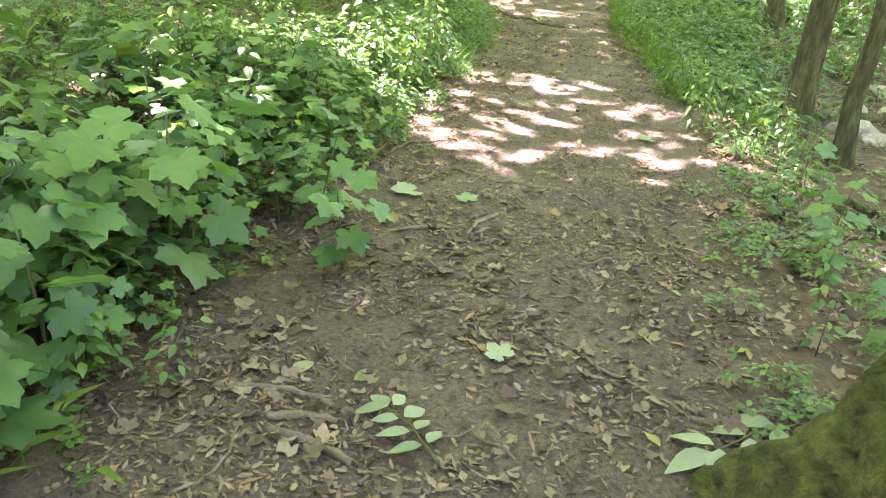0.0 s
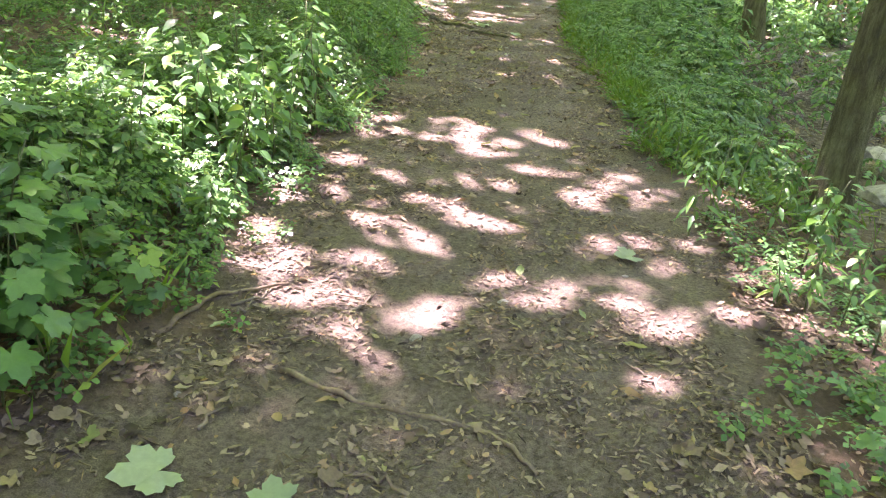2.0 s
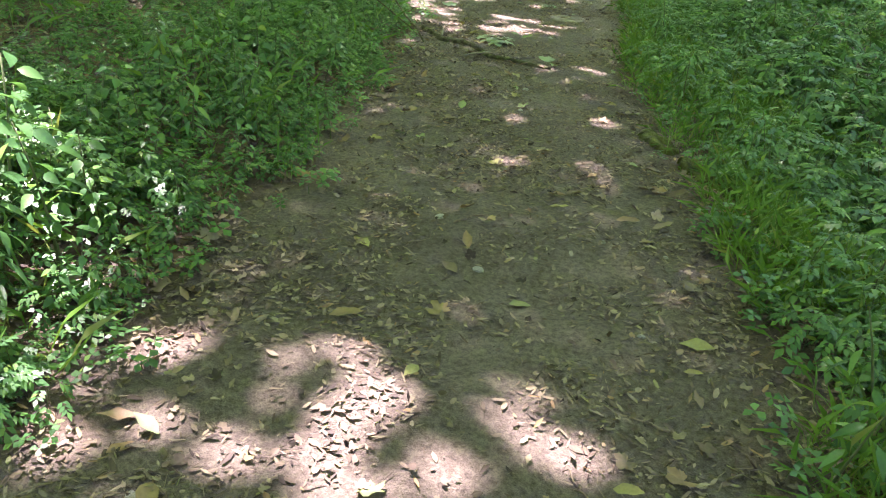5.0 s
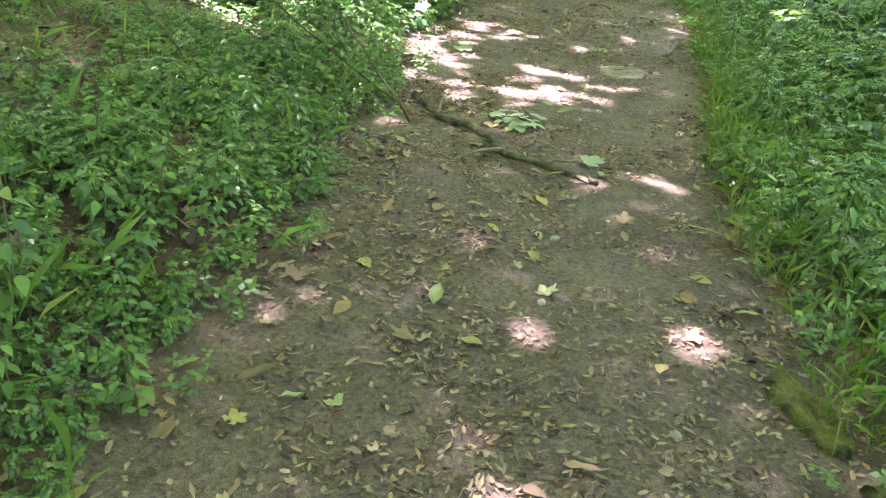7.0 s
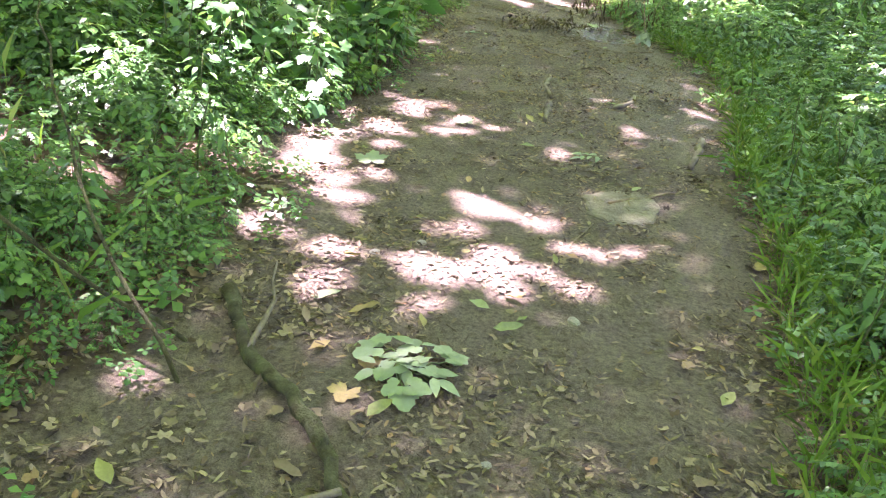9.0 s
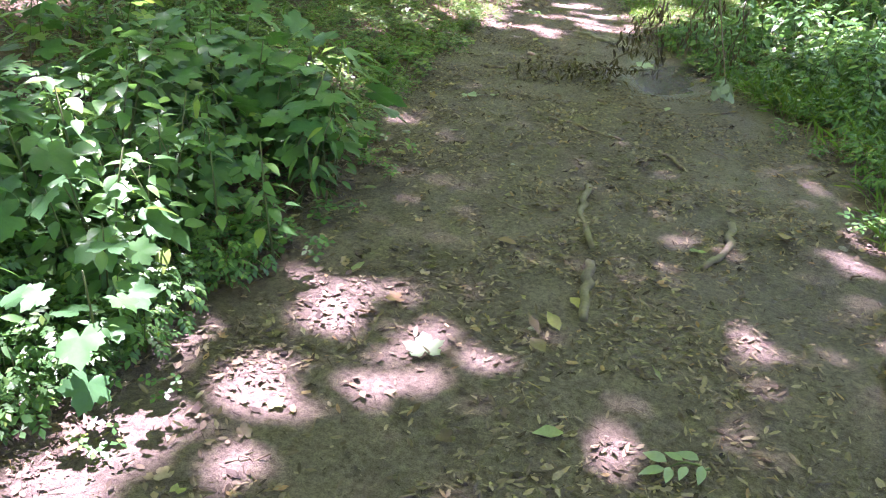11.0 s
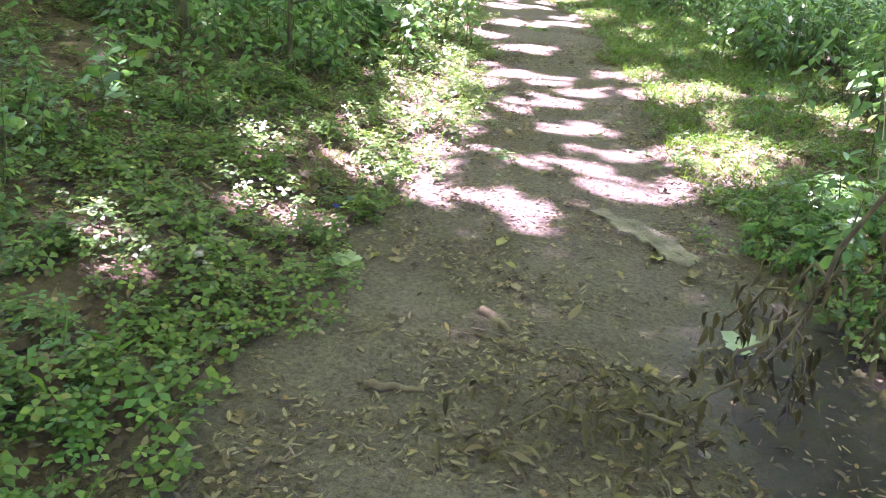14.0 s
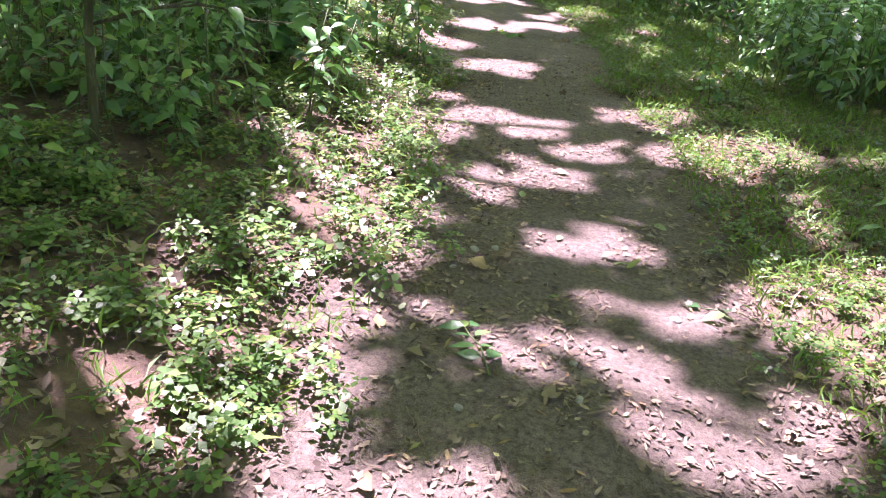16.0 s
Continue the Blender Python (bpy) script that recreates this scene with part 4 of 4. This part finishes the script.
for pts, r0, r1 in (([(-0.75, 18.8), (-0.74, 18.4), (-0.62, 17.97)], 0.019, 0.015), ([(-0.61, 17.84), (-0.6, 17.6), (-0.57, 17.38)], 0.024, 0.018), ([(0.0, 18.6), (-0.03, 18.25), (-0.14, 17.98)], 0.021, 0.014), ([(0.53, 17.5), (0.48, 17.1), (0.44, 16.8)], 0.025, 0.02), ([(-0.08, 3.75), (-0.18, 3.6), (-0.2, 3.38)], 0.016, 0.011), ([(-0.58, 3.32), (-0.45, 3.42), (-0.3, 3.46)], 0.012, 0.009), ([(-0.85, 1.66), (-0.61, 1.71), (-0.4, 1.66)], 0.015, 0.011), ([(-0.58, 1.48), (-0.42, 1.45), (-0.25, 1.37)], 0.018, 0.013), ([(-0.6, 1.54), (-0.48, 1.58), (-0.36, 1.57)], 0.018, 0.012)):
    stick("exposed_root", pts, r0, r1, root_wood, "smooth bare tree root rising out of the soil", "root", 0.006, 10, len(pts), 0.004)
for i, (pts, r0) in enumerate((([(-0.72, 1.08), (-0.64, 1.22), (-0.66, 1.4), (-0.7, 1.57)], 0.007), ([(-0.01, 3.0), (0.09, 2.98)], 0.012), ([(0.15, 2.29), (0.2, 2.42), (0.2, 2.55)], 0.006), ([(-0.33, 2.18), (-0.22, 2.35)], 0.006), ([(-0.49, 4.6), (-0.18, 4.49), (0.31, 4.41), (0.46, 4.24)], 0.014), ([(-0.13, 3.33), (0.02, 3.46), (0.2, 3.52)], 0.01), ([(-1.0, 4.68), (-0.92, 5.01), (-0.65, 5.23)], 0.013), ([(-1.18, 19.92), (-0.96, 19.83), (-0.67, 19.72)], 0.012), ([(-0.41, 19.62), (-0.33, 19.5), (-0.26, 19.34)], 0.016), ([(-0.5, 19.51), (-0.56, 19.26)], 0.008), ([(-0.95, 20.75), (-0.3, 20.6), (0.1, 20.9)], 0.01), ([(-2.0, 21.3), (-1.8, 21.35)], 0.02), ([(-0.75, 2.2), (-0.78, 1.75)], 0.008), ([(0.5, 2.2), (0.9, 1.9)], 0.008), ([(-0.2, 14.9), (-0.05, 15.6)], 0.007), ([(0.0, 15.9), (0.35, 16.3)], 0.014), ([(-1.75, 22.0), (-1.6, 21.85)], 0.025))):
    stick("stick", pts, r0, r0 * 0.5, twig_wood, "thin dry brown stick lying on the trail", "stick", seed=i)
r = np.random.default_rng(8)
for i in range(110):
    y = r.uniform(1, 26)
    a, b = np.interp(y, LEFT_Y, LEFT_X), np.interp(y, RIGHT_Y, RIGHT_X)
    x, d, l = r.uniform(a - 0.2, b + 0.2), r.uniform(0, 3.14), r.uniform(0.06, 0.26)
    stick("twig", [(x, y), (x + l * math.cos(d), y + l * math.sin(d))], r.uniform(0.003, 0.007), 0.002, twig_wood, "small dry twig lying among the leaf crumbs", "twig", 0.004, 5, i, 0.01)
for i in range(46):
    y = r.uniform(1.2, 5.2)
    x, d, l = r.uniform(-1.2, 1.3), r.uniform(0, 3.14), r.uniform(0.12, 0.38)
    stick("twig", [(x, y), (x + 0.5 * l * math.cos(d), y + 0.5 * l * math.sin(d)), (x + l * math.cos(d + 0.3), y + l * math.sin(d + 0.3))], r.uniform(0.004, 0.009), 0.003, root_wood if i % 3 else twig_wood, "crooked dry twig lying among the leaf crumbs", "twig", 0.006, 6, i, 0.012)
# leaning saplings and bent dead stems over the left bank
for i, pts in enumerate(([(-1.21, 13.83, 0), (-1.5, 13.65, 0.24), (-2.0, 13.64, 0.59), (-2.5, 13.94, 0.73), (-3.2, 14.3, 1.0)], [(-1.12, 13.6, 0), (-1.5, 13.75, 0.35), (-2.0, 14.2, 0.7), (-2.6, 14.9, 0.95)], [(-2.1, 13.0, 0), (-2.6, 13.2, 0.5), (-3.3, 13.6, 0.75)])):
    P = bend(pts, 12, 0.01, i)
    P[0, 2] = float(height(P[0, 0], P[0, 1])) - 0.03
    tagged(new("bare_sapling", mesh_of("bare_sapling", *tube(P, np.linspace(0.008, 0.004, 12), 6, 0.05, i), bark)), "long thin bare sapling leaning into the undergrowth", "sapling")
# a slender young tree on the left bank, its leaves above the ground cover
young = tagged(new("young_tree"), "slender young tree with bright yellow-green leaves", "tree")
r = np.random.default_rng(77)
P = bend([tuple(at(-4.1, 24.85, -0.05)), tuple(at(-4.0, 24.85, 1.2)), tuple(at(-3.75, 24.9, 2.6))], 9, 0.015, 2)
part("trunk", mesh_of("trunk", *tube(P, np.linspace(0.024, 0.01, 9), 8, 0.03), bark), young)
for k in range(9):
    a = P[2 + k * 6 // 9]
    d = r.uniform(-0.9, 1.2)
    q = a + np.array((math.cos(d) * r.uniform(0.6, 1.3), math.sin(d) * r.uniform(0.6, 1.3), r.uniform(-0.1, 0.3)))
    Q = bend([a, (a + q) / 2 + (0, 0, 0.1), q], 7, 0.02, k)
    twig = part("branch", mesh_of("branch", *tube(Q, np.linspace(0.008, 0.003, 7), 5), bark), young)
    for n in range(8):
        s = r.uniform(0.07, 0.12)
        part("leaf", leaf_mesh["pointed"], twig, m=Matrix.LocRotScale(Vector(Q[1 + n * 6 // 8] + r.normal(0, 0.03, 3)), Euler((r.uniform(-0.9, -0.1), r.normal(0, 0.3), r.uniform(0, 6.28))), Vector((s, s, s))))


def flat_stone(name, pts, thick, label, category, up=0.0, seed=0, material=rock):
    """A slab with a broken rim, worn upper edge and uneven pitted top, set into the soil."""
    rr = np.random.default_rng(seed)
    P = np.array(pts, float)
    c = P.mean(0)
    rim = np.array([P[i] * (1 - t) + P[(i + 1) % len(P)] * t + rr.normal(0, 0.009, 2) for i in range(len(P)) for t in (0, 0.17, 0.33, 0.5, 0.67, 0.83)])
    n = len(rim)
    z = float(np.max(height(rim[:, 0], rim[:, 1]))) + up
    rings = ((1.0, -0.06), (1.0, thick * 0.45), (0.97, thick * 0.8), (0.9, thick), (0.75, thick * 1.05), (0.55, thick), (0.35, thick * 1.05), (0.15, thick))
    V = []
    for scale, rise in rings:
        Q = c + (rim - c) * scale
        V += [(x, y, z + rise + (0.35 * thick * lumps(x, y, 0.09, seed) + rr.normal(0, 0.0015)) * (rise > 0)) for x, y in Q]
    V += [(*c, z + thick)] * 2
    k = len(rings) - 1
    F = [(q * n + i, q * n + (i + 1) % n, (q + 1) * n + (i + 1) % n, (q + 1) * n + i) for q in range(k) for i in range(n)] + [(k * n + i, k * n + (i + 1) % n, (k + 1) * n, (k + 1) * n + 1) for i in range(n)]
    return tagged(new(name, mesh_of(name, np.array(V), np.array(F), material, smooth=False)), label, category)


flat_stone("flat_stone", [(-0.14, 15.98), (0.02, 16.15), (0.17, 16.2), (0.28, 16.0), (0.24, 15.72), (0.08, 15.64), (-0.09, 15.7)], 0.014, "flat tan limestone slab sunk into the trail", "stone", -0.005, 1)
flat_stone("stone_slab", [(-1.5, 23.44), (-1.42, 23.54), (-1.3, 23.42), (-1.2, 23.4), (-1.08, 23.26), (-0.96, 23.14), (-0.86, 22.96), (-0.92, 22.88), (-1.02, 22.92), (-1.12, 23.06), (-1.28, 23.18), (-1.36, 23.34)], 0.022, "long narrow pale stone slab tilted in the soil", "stone", -0.005, 2)
flat_stone("edge_stone", [(0.8, 11.52), (0.92, 11.5), (1.02, 11.3), (1.04, 11.12), (0.95, 11.1), (0.82, 11.3)], 0.05, "low mossy stone along the trail's edge", "stone", -0.04, 3, moss)
flat_stone("edge_stone", [(1.02, 10.98), (1.12, 10.96), (1.26, 10.72), (1.36, 10.48), (1.28, 10.42), (1.14, 10.58), (1.04, 10.8)], 0.06, "low mossy stone along the trail's edge", "stone", -0.045, 4, moss)

ico = bmesh.new()
bmesh.ops.create_icosphere(ico, subdivisions=2, radius=1)
stones = []
for k in range(4):
    b2 = ico.copy()
    rk = np.random.default_rng(k)
    for vtx in b2.verts:
        vtx.co *= 1 + 0.22 * noise.noise(vtx.co * 1.3 + Vector((k * 7, 0, 0)))
        vtx.co.z *= 0.55
    me = bpy.data.meshes.new("creek_stone")
    b2.to_mesh(me)
    b2.free()
    me.materials.append(creek_rock)
    stones.append(me)
r = np.random.default_rng(12)
for _ in range(170):
    y = r.uniform(5, 22)
    x = float(np.interp(y, RIGHT_Y, RIGHT_X)) + r.uniform(2.0, 6.5)
    s = r.uniform(0.03, 0.13) if r.uniform() < 0.92 else r.uniform(0.15, 0.24)
    ob = tagged(new("creek_stone", stones[int(r.integers(4))]), "pale rounded stone in the dry creek bed", "stone", "creek stones")
    ob.matrix_basis = Matrix.Translation(at(x, y, s * 0.15)) @ Euler((r.normal(0, 0.2), r.normal(0, 0.2), r.uniform(0, 6.28))).to_matrix().to_4x4() @ Matrix.Diagonal((s * r.uniform(0.8, 1.4), s, s, 1))
for _ in range(60):
    y = r.uniform(1, 26)
    a, b = np.interp(y, LEFT_Y, LEFT_X), np.interp(y, RIGHT_Y, RIGHT_X)
    s = r.uniform(0.008, 0.024)
    ob = tagged(new("pebble", stones[int(r.integers(4))]), "small grey pebble half sunk in the soil", "pebble", "pebbles on the trail")
    ob.matrix_basis = Matrix.Translation(at(r.uniform(a, b), y, s * 0.1)) @ Matrix.Rotation(r.uniform(0, 6), 4, "Z") @ Matrix.Diagonal((s * 1.3, s, s, 1))
# logs at the foot of the trees beside the creek
for i, (a, b, r0) in enumerate((((1.95, 6.35), (2.75, 4.9), 0.06), ((2.3, 5.9), (3.3, 5.4), 0.045), ((1.7, 6.2), (2.2, 7.4), 0.035), ((2.9, 9.0), (4.2, 9.8), 0.09))):
    stick("fallen_log", [a, ((a[0] + b[0]) / 2, (a[1] + b[1]) / 2), b], r0, r0 * 0.7, bark, "weathered grey-brown log lying beside the trail", "log", 0.0, 12, i, 0.015)


# ---- sprigs of green leaves dropped on the trail ----
def sprig(x, y, heading, length, pairs, size, mesh, label, seed):
    rr = np.random.default_rng(seed)
    root = tagged(new("leafy_sprig"), label, "sprig", "dropped sprigs")
    root.matrix_basis = Matrix.Translation(at(x, y, 0.012)) @ Matrix.Rotation(heading, 4, "Z")
    P = bend([(0, 0, 0.006), (0.01, length * 0.5, 0.025), (0, length, 0.012)], 7, 0.004, seed)
    part("stalk", mesh_of("stalk", *tube(P, np.linspace(0.005, 0.002, 7), 6), stem_green), root)
    for i in range(pairs):
        s = 0.25 + 0.7 * i / max(1, pairs - 1)
        for side in (-1, 1):
            k = size * rr.uniform(0.8, 1.15)
            part("leaf", mesh, root, m=Matrix.LocRotScale(Vector((side * 0.012, length * s, 0.03)), Euler((rr.normal(-0.12, 0.08), rr.normal(0, 0.2), -side * rr.uniform(0.7, 1.25))), Vector((k, k, k))))
    part("leaf", mesh, root, m=Matrix.LocRotScale(Vector((0, length, 0.015)), Euler((-0.1, 0, rr.normal(0, 0.1))), Vector((size * 1.1,) * 3)))
    return root


pale_oval = mesh_of("leaf", *oval(5, 0.48, 0.2, 0.15), leaf_pale)
pale_lobed = mesh_of("leaf", *lobed(3, 0.15, 0.3, 0.05, 8), leaf_pale)
green_oval = mesh_of("leaf", *oval(5, 0.5, 0.2, 0.2), leaf_green_one)
sprig(0.02, 1.42, 0.75, 0.34, 4, 0.12, pale_oval, "fallen feathered leaf with pale green leaflets", 1)
sprig(1.22, 1.98, 2.25, 0.42, 3, 0.17, pale_oval, "fallen feathered leaf with broad pale leaflets", 2)
for k in range(6):
    sprig(-0.5 + 0.04 * math.cos(k), 13.95 + 0.04 * math.sin(k), 0.4 + k * 1.05, 0.13 + 0.03 * (k % 2), 2, 0.085, pale_lobed if k % 2 else pale_oval, "fallen twig with wilting lobed green leaves", 3 + k)
hanging = tagged(new("leafy_sprig"), "torn-off twig with drooping pale green leaves over the mud", "sprig", "dropped sprigs")
rr = np.random.default_rng(5)
P = bend([(-0.25, 21.6, 1.0), (-0.16, 21.3, 0.62), (-0.06, 21.0, 0.26), (-0.04, 20.94, 0.19)], 10, 0.006, 2)
part("stalk", mesh_of("stalk", *tube(P, np.linspace(0.007, 0.004, 10), 6), twig_wood), hanging)
for k in range(9):
    q = rr.uniform(0.12, 0.17)
    part("leaf", pale_oval if k % 3 else pale_lobed, hanging, m=Matrix.LocRotScale(Vector(P[-1 - k % 3]) + Vector(rr.normal(0, 0.02, 3)), Euler((-1.0 + rr.normal(0, 0.3), rr.normal(0, 0.3), k * 0.7)), Vector((q, q, q))))
sprig(-2.05, 24.05, 0.5, 0.3, 4, 0.09, green_oval, "dropped twig with small dark green leaves", 6)
sprig(-1.2, 24.85, 1.2, 0.14, 1, 0.10, green_oval, "dropped twig with small bright green leaves", 7)
sprig(-0.1, 16.66, 2.0, 0.14, 3, 0.07, pale_oval, "crumpled bunch of fading green leaves", 8)
sprig(-3.0, 31.0, 1.2, 0.4, 3, 0.16, green_oval, "dropped twig with green leaves", 9)

# ---- the dead branch that hangs and lies across the muddy side of the trail ----
dead = tagged(new("dead_branch"), "broken hanging branch with withered dark brown leaves", "branch")
brown = mesh_of("withered_leaf", *oval(4, 0.3, 0.7, 0.35, 1.2, 0.03), leaf_brown)
spines = [[(-0.1, 21.5, 2.6), (-0.42, 21.4, 1.35), (-0.51, 21.45, 0.93), (-0.58, 21.5, 0.66), (-0.64, 21.56, 0.46), (-0.8, 21.4, 0.28), (-0.95, 21.3, 0.14)],
          [(-0.35, 21.42, 1.6), (-0.25, 21.6, 1.0), (-0.15, 21.75, 0.5), (-0.05, 21.9, 0.15)], [(-0.64, 21.56, 0.46), (-0.58, 21.6, 0.25), (-0.55, 21.62, 0.08)],
          [(-0.95, 21.3, 0.14), (-1.15, 21.42, 0.08), (-1.45, 21.2, 0.05)], [(-0.1, 21.5, 2.6), (0.05, 21.9, 1.6), (0.05, 22.0, 0.7), (0.0, 22.0, 0.2)],
          [(-0.1, 21.5, 2.6), (1.0, 22.8, 3.9), (2.6, 24.5, 5.2)], [(-0.58, 21.5, 0.66), (-0.75, 21.6, 0.5), (-0.85, 21.65, 0.3)],
          [(-0.64, 21.56, 0.46), (-0.75, 21.45, 0.42), (-0.9, 21.4, 0.3)], [(-0.25, 21.6, 1.0), (-0.35, 21.7, 0.6), (-0.4, 21.75, 0.3)]]
r = np.random.default_rng(33)
for i, sp in enumerate(spines):
    P = bend(sp, 12, 0.02, i)
    P[:, 2] = np.maximum(P[:, 2], height(P[:, 0], P[:, 1]) + 0.01)
    limb = part("branch" if i in (0, 5) else "side_branch", mesh_of("branch", *tube(P, np.linspace(0.008 if i else 0.012, 0.004, 12) if i != 5 else np.linspace(0.012, 0.022, 12), 6, 0.04, i), twig_wood), dead)
    if i == 5:
        continue
    for _ in range((45, 50, 45, 230, 45, 0, 30, 30, 45)[i]):
        p = P[int(r.integers(6 if i == 0 else (4 if i in (1, 4, 8) else 1), 12))] + r.normal(0, (0.05, 0.07, 0.03) if i != 3 else (0.2, 0.15, 0.02))
        p[2] = max(p[2], float(height(p[0], p[1])) + (0.09 if i != 3 else 0.02))
        s = r.uniform(0.045, 0.085)
        droop = -1.25 if i != 3 else -0.25
        part("withered_leaf", brown, limb, m=Matrix.LocRotScale(Vector(p), Euler((droop + r.normal(0, 0.25), r.normal(0, 0.3), r.uniform(0, 6.28))), Vector((s, s, s))))

# ---- two torn blue scraps in the grass ----
for k, (x, y, a) in enumerate(((-2.76, 22.97, 0.4), (-2.77, 22.8, 2.1))):
    q = np.random.default_rng(70 + k)
    gu, gw = np.meshgrid(np.linspace(-1, 1, 6), np.linspace(-1, 1, 4))
    V = np.stack([gu * 0.022 * (1 + 0.25 * gw), gw * 0.014 + 0.004 * np.sin(4 * gu), 0.012 + 0.01 * gu ** 2 + q.normal(0, 0.003, gu.shape)], -1).reshape(-1, 3)
    n = np.arange(24).reshape(4, 6)
    ob = tagged(new("paper_scrap", mesh_of("paper_scrap", V, np.stack([n[:-1, :-1], n[:-1, 1:], n[1:, 1:], n[1:, :-1]], -1).reshape(-1, 4), blue_paper)), "small crumpled scrap of bright blue paper in grass", "litter", "blue scraps")
    ob.matrix_world = Matrix.Translation(at(x, y, 0.03)) @ Matrix.Rotation(a, 4, "Z") @ Matrix.Rotation(0.3, 4, "X")
